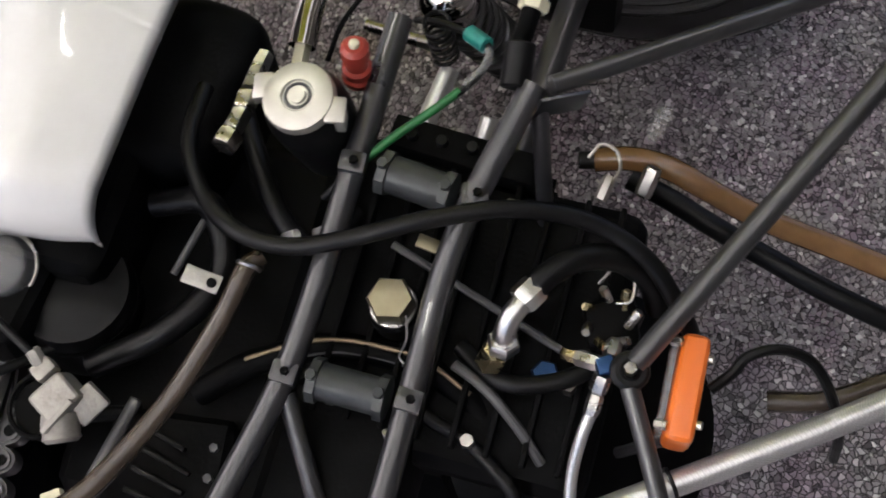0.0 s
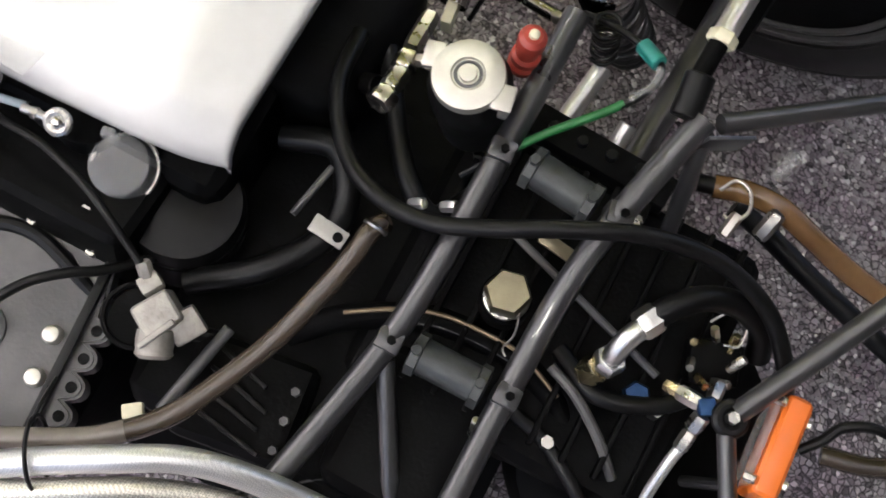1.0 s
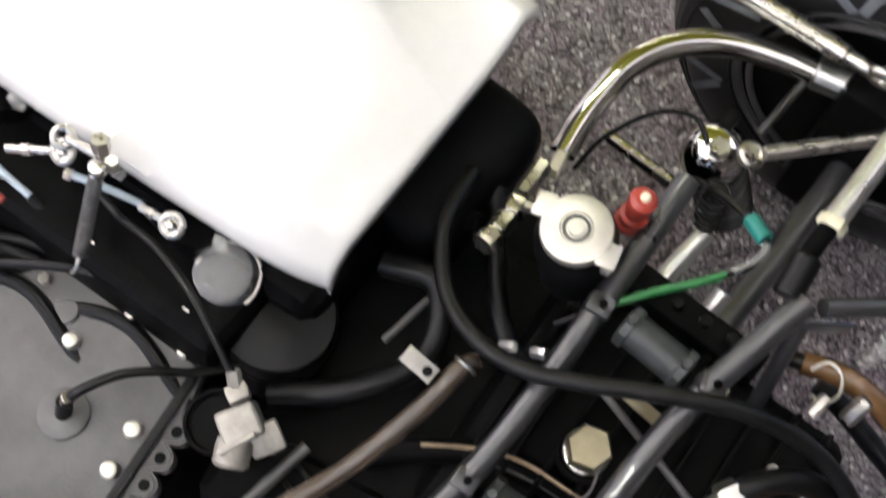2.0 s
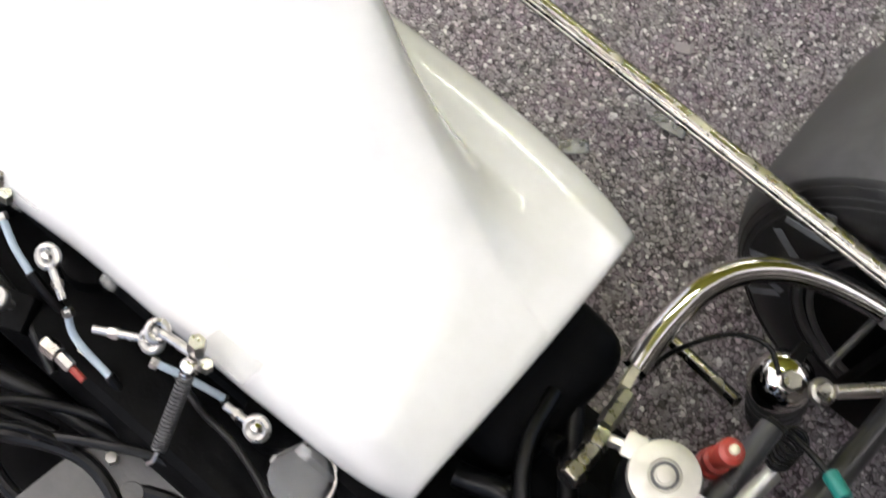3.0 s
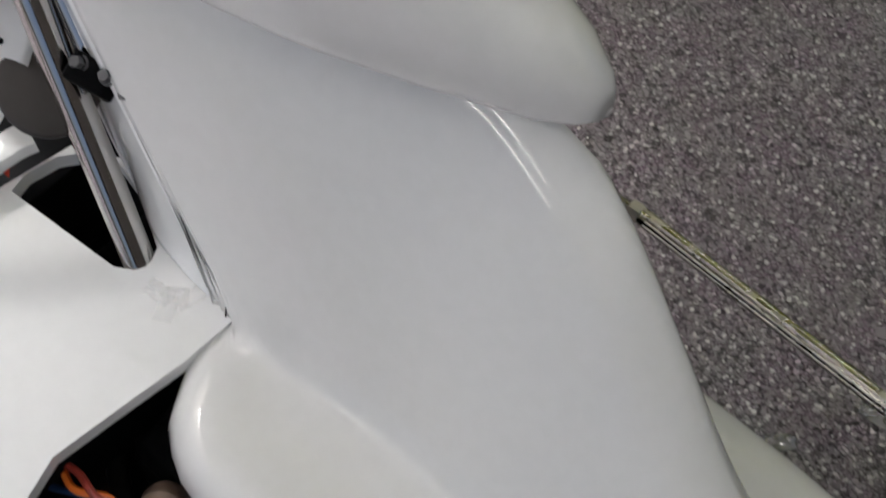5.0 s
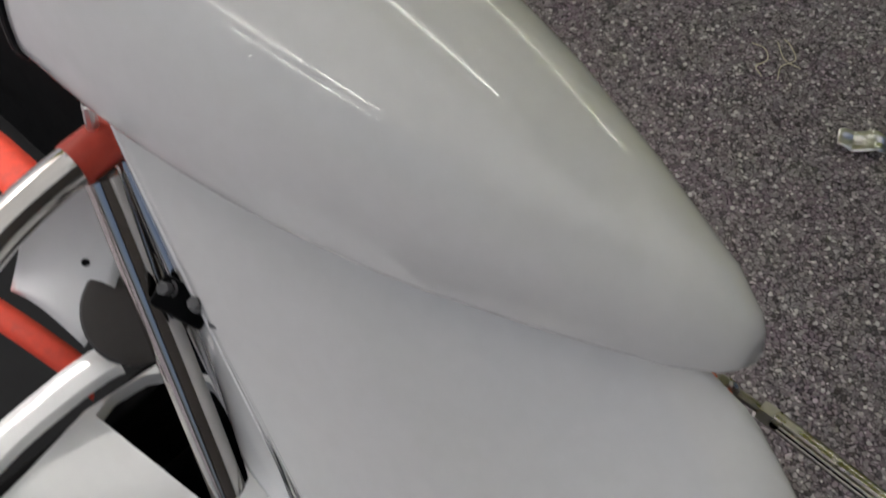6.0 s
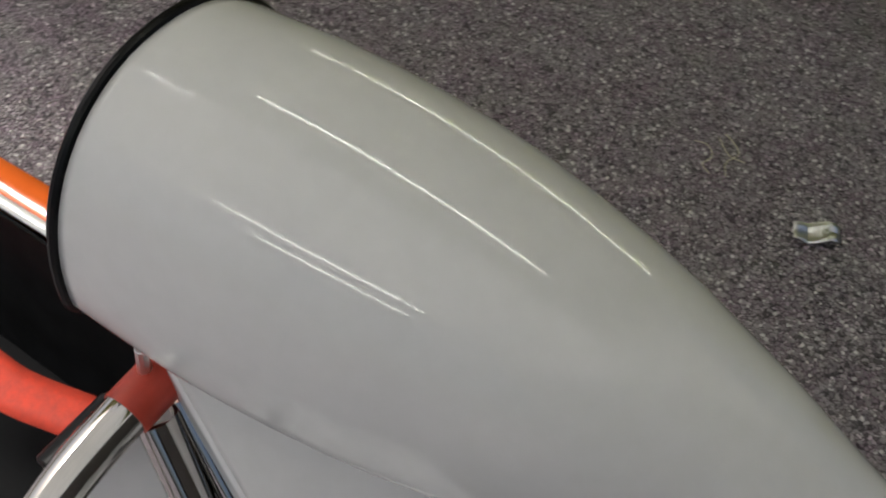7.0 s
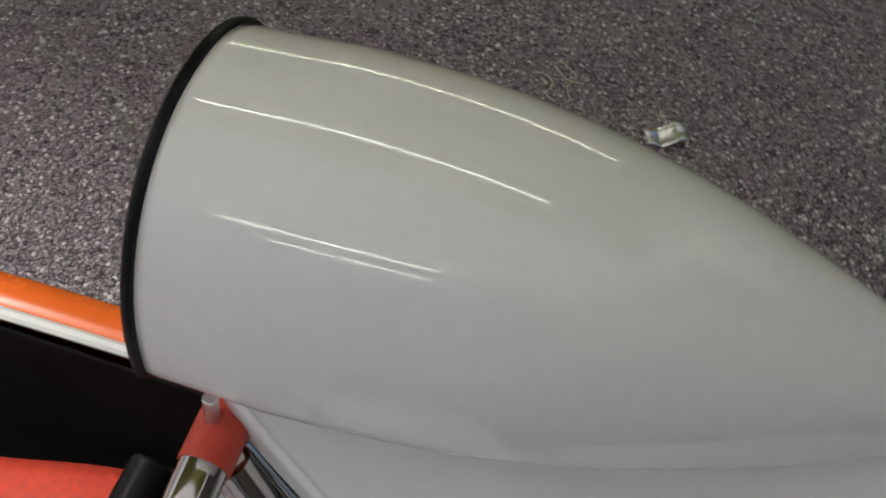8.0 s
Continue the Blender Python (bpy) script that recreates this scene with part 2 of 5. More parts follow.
def sweep(points, radius, seg=14, per=8, ends=True):
    """A round tube along a smooth line; radius is a number or a function of 0..1."""
    line = spline(points, per)
    n = len(line)
    verts, faces = [], []
    up = Vector((0.13, 0.21, 0.97))
    for i, q in enumerate(line):
        d = (line[min(i + 1, n - 1)] - line[max(i - 1, 0)]).normalized()
        side = d.cross(up)
        side = side.normalized() if side.length > 1e-4 else Vector((1, 0, 0))
        up = side.cross(d).normalized()
        r = radius(i / (n - 1)) if callable(radius) else radius
        for k in range(seg):
            a = 2 * math.pi * k / seg
            verts.append(q + (side * math.cos(a) + up * math.sin(a)) * r)
    for i in range(n - 1):
        for k in range(seg):
            l = (k + 1) % seg
            faces.append((i * seg + k, i * seg + l, (i + 1) * seg + l, (i + 1) * seg + k))
    bm = bmesh.new()
    vs = [bm.verts.new(v) for v in verts]
    for f in faces:
        bm.faces.new([vs[i] for i in f])
    if ends:
        bm.faces.new(vs[:seg][::-1])
        bm.faces.new(vs[-seg:])
    return bm


def lathe(profile, seg=24):
    """Turns (radius, height) pairs round the z axis; closes the ends."""
    bm = bmesh.new()
    rings = []
    for r, z in profile:
        rings.append([bm.verts.new((r * math.cos(2 * math.pi * k / seg), r * math.sin(2 * math.pi * k / seg), z)) for k in range(seg)])
    for a, b in zip(rings, rings[1:]):
        for k in range(seg):
            l = (k + 1) % seg
            bm.faces.new((a[k], a[l], b[l], b[k]))
    bm.faces.new(rings[0][::-1])
    bm.faces.new(rings[-1])
    return bm


def along(bm, a, b, spin=0.0):
    """Moves a turned shape so that its z axis runs from a towards b, its origin at a."""
    d = (Vector(b) - Vector(a)).normalized()
    m = Matrix.Translation(a) @ d.to_track_quat("Z", "Y").to_matrix().to_4x4() @ pose(0, 0, 0, 0, 0, spin)
    bmesh.ops.transform(bm, matrix=m, verts=bm.verts)
    return bm


def rod(a, b, r, seg=16, chamfer=0.12):
    length = (Vector(b) - Vector(a)).length
    c = min(r * chamfer, length * 0.2)
    return along(lathe([(r - c, 0), (r, c), (r, length - c), (r - c, length)], seg), a, b)


def block(size, m, bevel=0.003, seg=2):
    bm = bmesh.new()
    bmesh.ops.create_cube(bm, size=1)
    bmesh.ops.scale(bm, vec=size, verts=bm.verts)
    if bevel:
        bmesh.ops.bevel(bm, geom=bm.edges[:], offset=bevel, segments=seg, affect="EDGES", profile=0.6)
    bmesh.ops.transform(bm, matrix=m, verts=bm.verts)
    return bm


def hexagon(a, b, across, spin=0.0):
    """A six-sided nut or plug with chamfered corners, from a to b."""
    length = (Vector(b) - Vector(a)).length
    r = across / math.sqrt(3)
    return along(lathe([(r * 0.9, 0), (r, length * 0.15), (r, length * 0.85), (r * 0.9, length)], 6), a, b, spin)


def ring(a, axis, big, small, seg=24, sub=10):
    """A round ring of radius big about a, its tube of radius small."""
    bm = bmesh.new()
    loops = []
    for i in range(seg):
        t = 2 * math.pi * i / seg
        loops.append([bm.verts.new(((big + small * math.cos(2 * math.pi * k / sub)) * math.cos(t), (big + small * math.cos(2 * math.pi * k / sub)) * math.sin(t), small * math.sin(2 * math.pi * k / sub))) for k in range(sub)])
    for i in range(seg):
        p, q = loops[i], loops[(i + 1) % seg]
        for k in range(sub):
            bm.faces.new((p[k], q[k], q[(k + 1) % sub], p[(k + 1) % sub]))
    return along(bm, a, Vector(a) + Vector(axis))


def coil(a, b, radius, wire, turns, seg=8):
    a, b = Vector(a), Vector(b)
    d = (b - a).normalized()
    s = d.orthogonal().normalized()
    u = d.cross(s)
    n = int(turns * 10)
    return sweep([a + (b - a) * (i / n) + (s * math.cos(2 * math.pi * i / 10) + u * math.sin(2 * math.pi * i / 10)) * radius for i in range(n + 1)], wire, seg, 2)


def sheet(rows, material, name, thick=0.0):
    """A smooth skin over rows of points, given thickness inwards."""
    n = len(rows[0])
    verts = [p for r in rows for p in r]
    faces = [(i * n + j, i * n + j + 1, (i + 1) * n + j + 1, (i + 1) * n + j) for i in range(len(rows) - 1) for j in range(n - 1)]
    d = mesh_of(name, verts, faces, material)
    return d


def thicken(ob, metres):
    s = ob.modifiers.new("thickness", "SOLIDIFY")
    s.thickness, s.offset = metres, -1
    return ob


def smooth_table(table, x):
    """Reads a table with a smooth curve through its rows."""
    xs = [row[0] for row in table]
    x = min(max(x, xs[0]), xs[-1])
    i = max(0, min(len(xs) - 2, int(np.searchsorted(xs, x) - 1)))
    t = (x - xs[i]) / (xs[i + 1] - xs[i])
    out = []
    for k in range(1, len(table[0])):
        b, c = table[i][k], table[i + 1][k]
        a = table[i - 1][k] if i else 2 * b - c
        d = table[i + 2][k] if i + 2 < len(xs) else 2 * c - b
        out.append(0.5 * (2 * b + (c - a) * t + (2 * a - 5 * b + 4 * c - d) * t * t + (3 * b - a - 3 * c + d) * t ** 3))
    return out


# ---- ground, awning ----
bm = bmesh.new()
bmesh.ops.create_grid(bm, x_segments=8, y_segments=8, size=60)
tagged(part("ground", bm, ASPHALT), "worn grey asphalt with pale stone chips showing", "ground", kind="structure")


def stone_chips():
    """Angular stones that stand a few millimetres out of the tar."""
    rng = np.random.default_rng(4)
    n = 62000
    c = np.stack([rng.uniform(-2.35, 0.95, n), rng.uniform(0.02, 1.75, n)], 1)
    r, turn = rng.uniform(0.0024, 0.0060, n), rng.uniform(0, 6.28, n)
    h = r * rng.uniform(0.25, 0.7, n)
    a = turn[:, None] + np.arange(5) * 1.2566 + rng.uniform(-0.3, 0.3, (n, 5))
    q = r[:, None] * rng.uniform(0.75, 1.2, (n, 5))
    spread = np.stack([q * np.cos(a), q * np.sin(a)], 2)
    low = np.concatenate([c[:, None] + spread, np.full((n, 5, 1), -0.001)], 2)
    high = np.concatenate([c[:, None] + spread * rng.uniform(0.45, 0.8, (n, 5, 1)), (h[:, None] * rng.uniform(0.6, 1.0, (n, 5)))[:, :, None]], 2)
    verts = np.concatenate([low, high], 1).reshape(-1, 3).tolist()
    faces = []
    for k in range(0, 10 * n, 10):
        faces += [(k, k + 1, k + 6, k + 5), (k + 1, k + 2, k + 7, k + 6), (k + 2, k + 3, k + 8, k + 7), (k + 3, k + 4, k + 9, k + 8), (k + 4, k, k + 5, k + 9), (k + 5, k + 6, k + 7, k + 8, k + 9)]
    return mesh_of("stone_chips", verts, faces, CHIPS, False)


tagged(part("stone_chips", stone_chips(), CHIPS), "grey and pale stone chips set in the asphalt", "gravel", kind="stuff")


def awning():
    # Canvas out of view; its panels soften, tint and block the light.
    roof = part("ceiling", block((3.75, 2.30, 0.004), pose(-0.875, -0.95, 2.75), 0), ROOF_CLOTH)
    tagged(roof, "white canvas awning roof, out of view, that softens the sun", "ceiling", kind="structure")
    # Added white roof, unseen, to lift the ground behind the car.
    fill_roof = part("fill_ceiling_north", block((1.7, 2.395, 0.004), pose(1.505, 1.405, 2.75), 0), ROOF_CLOTH)
    tagged(fill_roof, "added white canvas roof, unseen, that brightens the rear ground", "ceiling", kind="structure")
    inner_roof = part("ceiling_east", block((5.83, 2.395, 0.004), pose(-2.27, 1.405, 2.75), 0), OLIVE_CLOTH)
    tagged(inner_roof, "olive green canvas roof, out of view, that tints the far side", "ceiling", kind="structure")
    wall = part("wall_east", block((6.0, 0.006, 2.74), pose(-2.4, 2.604, 1.38), 0), OLIVE_CLOTH)
    tagged(wall, "olive green canvas side wall, out of view, that tints the far side", "wall", kind="structure")
    # Two unseen grey walls, added to keep light off the rear ground.
    back = part("shade_wall_south", block((0.006, 3.1, 2.74), pose(1.1, -0.55, 1.38), 0), GREY_CLOTH)
    tagged(back, "added dark grey canvas end wall, unseen, that shades the rear ground", "wall", kind="structure")
    shade_side = part("shade_wall_west", block((0.60, 0.006, 2.74), pose(0.795, -2.104, 1.38), 0), GREY_CLOTH)
    tagged(shade_side, "added dark grey canvas side wall, unseen, that shades the rear", "wall", kind="structure")


awning()


def strip_light(length, on_wall=False):
    h = length / 2
    t = thing("strip_light", "bare fluorescent tube in a slim white batten under canvas", "lamp", (0, 0, 2.5), "strip lights under the awning")
    part("tube", rod((-h, 0, -0.035), (h, 0, -0.035), 0.013, 14), LAMP, t, "glowing white glass tube")
    part("batten", block((2 * h + 0.06, 0.05, 0.035), pose(0, 0, 0.02), 0.005), WHITE, t)
    for s in (-1, 1):
        part("end_cap", block((0.02, 0.044, 0.07), pose((h + 0.015) * s, 0, -0.02), 0.004), WHITE, t)
        part("hanger", rod((0.5 * h * s, 0, 0.02), (0.5 * h * s, 0.06, 0.02) if on_wall else (0.5 * h * s, 0, 0.255), 0.003, 6), FRAME_METAL, t)
    return t


for length, spots in LIGHTS.items():
    first_light = strip_light(length, spots[0][1] > 2)
    first_light.location = spots[0]
    for spot in spots[1:]:
        copy_thing(first_light, pose(*spot))

# ---- the car ----
car = thing("race_car", "white and orange open-wheel race car with bare engine bay", "race car", (-0.6, 0.05, 0))
car_at = Matrix.Translation((0.6, -0.05, 0))


def fit(name, bm, material, parent=None, label=""):
    """A part of the car, built in world places; a part's own pieces go under it."""
    ob = part(name, bm, material, parent or car, label)
    if parent is None:
        ob.matrix_parent_inverse = car_at
    return ob


# Engine cover: x, left edge, right edge, top height, left edge height, right edge height.
COVER = [
    (-0.885, -0.045, 0.215, 0.535, 0.500, 0.47),
    (-0.876, -0.090, 0.222, 0.552, 0.502, 0.47),
    (-0.862, -0.128, 0.226, 0.562, 0.505, 0.47),
    (-0.835, -0.168, 0.230, 0.570, 0.510, 0.47),
    (-0.790, -0.192, 0.232, 0.576, 0.515, 0.475),
    (-0.720, -0.199, 0.232, 0.578, 0.520, 0.48),
    (-0.570, -0.189, 0.231, 0.577, 0.522, 0.49),
    (-0.450, -0.187, 0.230, 0.576, 0.522, 0.495),
    (-0.340, -0.185, 0.227, 0.573, 0.522, 0.50),
    (-0.250, -0.181, 0.219, 0.568, 0.518, 0.50),
    (-0.200, -0.175, 0.210, 0.562, 0.510, 0.50),
    (-0.168, -0.165, 0.199, 0.556, 0.502, 0.50),
]


def cover_row(x, drop=0.0, back=0.0):
    yl, yr, top, zl, zr = smooth_table(COVER, x)
    w = yr - yl
    ctrl = [(yl, zl), (yl + 0.001, zl + 0.35 * (top - zl)), (yl + 0.010, zl + 0.72 * (top - zl)), (yl + 0.032, top - 0.003), (yl + 0.08, top + 0.002), (yl + 0.45 * w, top + 0.004),
            (yl + 0.75 * w, top - 0.004), (yr - 0.045, top - 0.016), (yr - 0.014, zr + 0.48 * (top - zr)), (yr, zr)]
    row = spline([(x, y, z) for y, z in ctrl], 6)
    bow = 0.006
    return [Vector((p.x + back + bow * (1 - ((p.y - 0.02) / 0.2) ** 2) * max(0.0, (x + 0.25) / 0.082), p.y, p.z - drop)) for p in row]


# Fairing that rises out of the cover to the scoop: x, ridge y, ridge height, left foot y, share of the width over which the left wall rises, width of the right wall.
RIDGE = [
    (-0.886, 0.240, 0.945, -0.046, 0.30, 0.05),
    (-0.780, 0.228, 0.925, -0.050, 0.62, 0.05),
    (-0.680, 0.208, 0.882, -0.044, 0.86, 0.05),
    (-0.580, 0.168, 0.808, -0.045, 0.90, 0.05),
    (-0.480, 0.126, 0.726, -0.040, 0.90, 0.05),
    (-0.390, 0.092, 0.661, -0.034, 0.84, 0.055),
    (-0.310, 0.068, 0.619, -0.028, 0.84, 0.065),
    (-0.250, 0.052, 0.589, -0.020, 0.84, 0.08),
    (-0.200, 0.040, 0.562, -0.010, 0.84, 0.09),
    (-0.168, 0.034, 0.540, -0.005, 0.84, 0.09),
]


def soft_max(a, b, k):
    h = min(1.0, max(0.0, 0.5 + 0.5 * (a - b) / k))
    return b * (1 - h) + a * h + k * h * (1 - h)


def body_row(x):
    """One line of the moulding across the car: rolled edge, plateau, fairing, far wing, far edge."""
    row = cover_row(x)
    ys, zs, foot, full, drop = smooth_table(RIDGE, x)
    base, lean = 0.577, 0.90 * max(0.0, (-0.40 - x) / 0.486) ** 2
    ends = (row[18].y, row[42].y)
    mids = [Vector((0, y, 0)) for y in np.linspace(*ends, 110)[1:-1]]
    know = ([p.y for p in row], [p.z for p in row], [p.x for p in row])
    out = []
    for p in row[:19] + mids + row[42:]:
        y, z, px = p.y, float(np.interp(p.y, know[0], know[1])), float(np.interp(p.y, know[0], know[2]))
        if p in mids:
            p = Vector((px, y, z))
        tall = zs - base
        if y < ys:
            rise = tall * (y - foot) / ((ys - foot) * full)
            f = base - soft_max(-rise, -tall, 0.24 * max(tall, 0.03))
            k = 0.024 + 0.02 * max(0.0, (x + 0.45) / 0.28)
        else:
            a = (y - ys) / drop
            f = base + tall * (1 - a ** 2.2) - 0.03 * a
            k = 0.010 + 0.034 * max(0.0, (x + 0.36) / 0.19)
        dish = min(1.0, max(0.0, (x + 0.84) / 0.08)) * min(1.0, max(0.0, (-0.30 - x) / 0.16))
        p.z -= 0.007 * dish * math.sin(math.pi * min(1.0, max(0.0, (y - know[0][0] - 0.03) / 0.14)))
        edge = min(1.0, max(0.0, (know[0][-1] - y) / 0.05)) * min(1.0, max(0.0, (y - know[0][0]) / 0.03) + (1.0 if x < -0.84 else 0.0))
        f = f * edge + (p.z - 0.05) * (1 - edge)
        z = soft_max(f, p.z, k)
        out.append(Vector((p.x - lean * max(0.0, z - base), y, z)))
    return out


xs = [-0.885, -0.881, -0.876, -0.869, -0.862, -0.85, -0.835, -0.815, -0.79] + [-0.77 + 0.012 * i for i in range(44)] + [-0.245, -0.235, -0.225, -0.215, -0.205, -0.195, -0.185, -0.176, -0.168]
rows = [body_row(x) for x in xs]
for drop, back in ((0.002, 0.003), (0.016, 0.0035)):
    rows.append([p + Vector((back, 0, -drop)) for p in rows[len(xs) - 1]])
cover = fit("engine_cover", sheet(rows, WHITE, "engine_cover"), WHITE, None, "glossy white fibreglass engine cover rising into a fairing")
thicken(cover, 0.004)
seam = [p + Vector((-0.002, -0.001, 0)) for p in rows[0] if 0.60 < p.z < 0.86 and p.y < 0.12]
part("edge_seam", sweep(seam, 0.0008, 6, 2), RUBBER, cover).matrix_parent_inverse = Matrix()

# Air scoop: x, size.
SCOOP = [(-1.216, 0.985), (-1.19, 0.995), (-1.11, 1.025), (-0.99, 0.970), (-0.87, 0.794), (-0.76, 0.533), (-0.69, 0.331), (-0.655, 0.176), (-0.646, 0.04)]


def scoop_row(x, grow=0.0, seg=64):
    """An arch with a flatter, sharper-cornered underside."""
    f = max(0.02, smooth_table(SCOOP, x)[0])
    s = max(0.0, min(1.0, (x + 1.216) / 0.57)) ** 1.16
    yc, zc = 0.126 + 0.064 * s, 0.9465 - 0.068 * s
    out = []
    for k in range(seg + 1):
        a = 2 * math.pi * k / seg
        c, d = math.cos(a), math.sin(a)
        p = 2.15 if d > 0 else 2.8 - 0.6 * s
        tall = 0.158 if d > 0 else 0.042 + 0.035 * s
        out.append(Vector((x, yc + (0.130 * f + grow) * math.copysign(abs(c) ** (2 / p), c), zc + (tall * f + grow) * math.copysign(abs(d) ** (2 / p), d))))
    return out


sx = [-1.216, -1.205, -1.19, -1.16, -1.13, -1.09, -1.05, -1.01, -0.97, -0.93, -0.89, -0.85, -0.81, -0.77, -0.74, -0.71, -0.69, -0.67, -0.66, -0.652, -0.646]
scoop = fit("air_scoop", sheet([scoop_row(x) for x in sx], WHITE, "air_scoop"), WHITE, None, "glossy white teardrop air scoop with open mouth")
thicken(scoop, 0.004)
part("mouth_trim", sweep(scoop_row(-1.2165, 0.000) + scoop_row(-1.2165, 0.000)[1:2], 0.0045, 10, 1, False), RUBBER, scoop, "black rubber edge trim")
inner = sheet([[p.lerp(Vector((x, 0.13, 0.98)), 0.06) for p in scoop_row(x)] for x in (-1.20, -1.12, -1.02, -0.92)], DEEP_BLACK, "duct")
part("duct", inner, DEEP_BLACK, scoop, "black inside of the duct")

# White tab where the scoop is fixed at its lower edge.
fit("scoop_tab", block((0.032, 0.004, 0.02), pose(-1.150, 0.045, 0.915, 40, 0, 10), 0.0015), WHITE)
for a in ((-0.868, 0.125, 0.805),):
    fit("rivet_cover", block((0.03, 0.004, 0.008), pose(*a, 30, 10, 10), 0.0015), WHITE)


# ---- deck behind the cockpit ----
def deck():
    """The white panel through which the stays pass, with its three-cornered hole."""
    outer = [(-0.862, -0.055), (-0.864, -0.118), (-0.875, -0.202), (-0.882, -0.262), (-0.868, -0.315), (-0.86, -0.42), (-1.12, -0.42), (-1.128, -0.184), (-1.139, -0.111), (-1.128, -0.03), (-1.05, 0.012), (-0.99, 0.005), (-0.92, -0.015)]
    hole = [(-1.128, -0.108), (-0.990, -0.094), (-0.972, -0.082), (-0.968, -0.064), (-0.975, -0.050), (-1.037, -0.018), (-1.075, -0.010), (-1.108, -0.022), (-1.128, -0.050), (-1.134, -0.085)]
    bm = bmesh.new()
    def zat(x, y):
        return 0.572 + 0.012 * max(0.0, (-0.9 - x) / 0.2) - 0.35 * max(0.0, -0.26 - y) ** 1.3
    loops = []
    for pts in (outer, hole):
        vs = [bm.verts.new((x, y, zat(x, y))) for x, y in pts]
        loops += [bm.edges.new((vs[i], vs[(i + 1) % len(vs)])) for i in range(len(vs))]
    bmesh.ops.triangle_fill(bm, use_beauty=True, use_dissolve=False, edges=loops)
    lid = bmesh.ops.extrude_face_region(bm, geom=bm.faces[:])
    bmesh.ops.translate(bm, vec=(0, 0, -0.02), verts=[g for g in lid["geom"] if isinstance(g, bmesh.types.BMVert)])
    return bm


def crease(size, m, seed):
    """A small wrinkled film."""
    rng, bm, n = random.Random(seed), bmesh.new(), 6
    grid = [[bm.verts.new(m @ Vector((size[0] * (i / n - 0.5), size[1] * (k / n - 0.5), 0.0045 * rng.random()))) for k in range(n + 1)] for i in range(n + 1)]
    for i in range(n):
        for k in range(n):
            bm.faces.new((grid[i][k], grid[i + 1][k], grid[i + 1][k + 1], grid[i][k + 1]))
    return bm


top_deck = fit("rear_deck", deck(), DECK_WHITE, None, "glossy white deck panel with a cut-out for the stays")
for dx, dy, turn, tilt in ((0.0, 0.0, 40, 8), (0.012, 0.010, 75, -10), (-0.014, -0.006, 10, 6), (0.004, -0.014, 120, 9)):
    tape = part("clear_tape", crease((0.030, 0.020), pose(-0.922 + dx, -0.076 + dy, 0.5735, 0.3 * tilt, 0.3 * tilt, turn), turn), CLEAR, top_deck, "crumpled clear tape on the deck")
    tape.visible_shadow = False


def flat_bar(points, width, thick):
    """A flat strip with rounded edges along a smooth line."""
    bm, prev = bmesh.new(), None
    line = spline(points, 6)
    for i, p in enumerate(line):
        d = (line[min(i + 1, len(line) - 1)] - line[max(i - 1, 0)]).normalized()
        s = d.cross(Vector((0, 0, 1))).normalized()
        u = s.cross(d)
        loop = [bm.verts.new(p + s * width * a + u * thick * c) for a, c in ((-0.5, -0.5), (-0.5, 0.2), (-0.44, 0.45), (-0.3, 0.5), (0.3, 0.5), (0.44, 0.45), (0.5, 0.2), (0.5, -0.5))]
        if prev:
            for k in range(8):
                bm.faces.new((prev[k], prev[(k + 1) % 8], loop[(k + 1) % 8], loop[k]))
        else:
            bm.faces.new(loop)
        prev = loop
    bm.faces.new(prev[::-1])
    return bm


part("front_lip", flat_bar([(-1.141, -0.060, 0.622), (-1.147, -0.080, 0.621), (-1.153, -0.124, 0.615), (-1.157, -0.192, 0.603), (-1.145, -0.29, 0.588), (-1.12, -0.40, 0.55)], 0.034, 0.014), DECK_WHITE, top_deck, "rounded white front lip")
fit("side_skin", block((0.26, 0.012, 0.45), pose(-0.99, -0.42, 0.31), 0.004), WHITE)
fit("bulkhead", block((0.02, 0.66, 0.42), pose(-0.905, -0.05, 0.33), 0.004), DEEP_BLACK)

FRONT = [p for p in body_row(-0.885) if p.z > 0.574 and p.y < 0.06]
SEAM = [FRONT[int(k * (len(FRONT) - 1) / 5)] + Vector((-0.001, -0.001, 0)) for k in range(6)]
FOOT = [(-0.888, -0.052, 0.5745), (-0.930, -0.050, 0.576), (-0.985, -0.042, 0.580), (-1.030, -0.022, 0.588), (-1.070, -0.012, 0.62), (-1.10, -0.004, 0.68)]


def closing_rows():
    rows = []
    for a, b in zip(spline(SEAM, 5), spline(FOOT, 5)):
        knee = Vector(((a.x + b.x) / 2 + 0.004, b.y + 0.55 * (a.y - b.y), b.z + 0.12 * (a.z - b.z)))
        rows.append([a * (1 - t) ** 2 + knee * 2 * t * (1 - t) + b * t * t for t in np.linspace(0, 1, 12)])
    return rows


panel = sheet(closing_rows(), DECK_WHITE, "closing_panel")
thicken(fit("closing_panel", panel, DECK_WHITE, None, "white panel closing the deck against the fairing"), 0.002)

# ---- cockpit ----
fit("cockpit_floor", block((1.35, 0.62, 0.02), pose(-1.80, -0.05, 0.12), 0), DEEP_BLACK)
fit("seat_back", block((0.03, 0.46, 0.42), pose(-1.215, -0.06, 0.34, 0, 18, 0), 0.01), DEEP_BLACK)


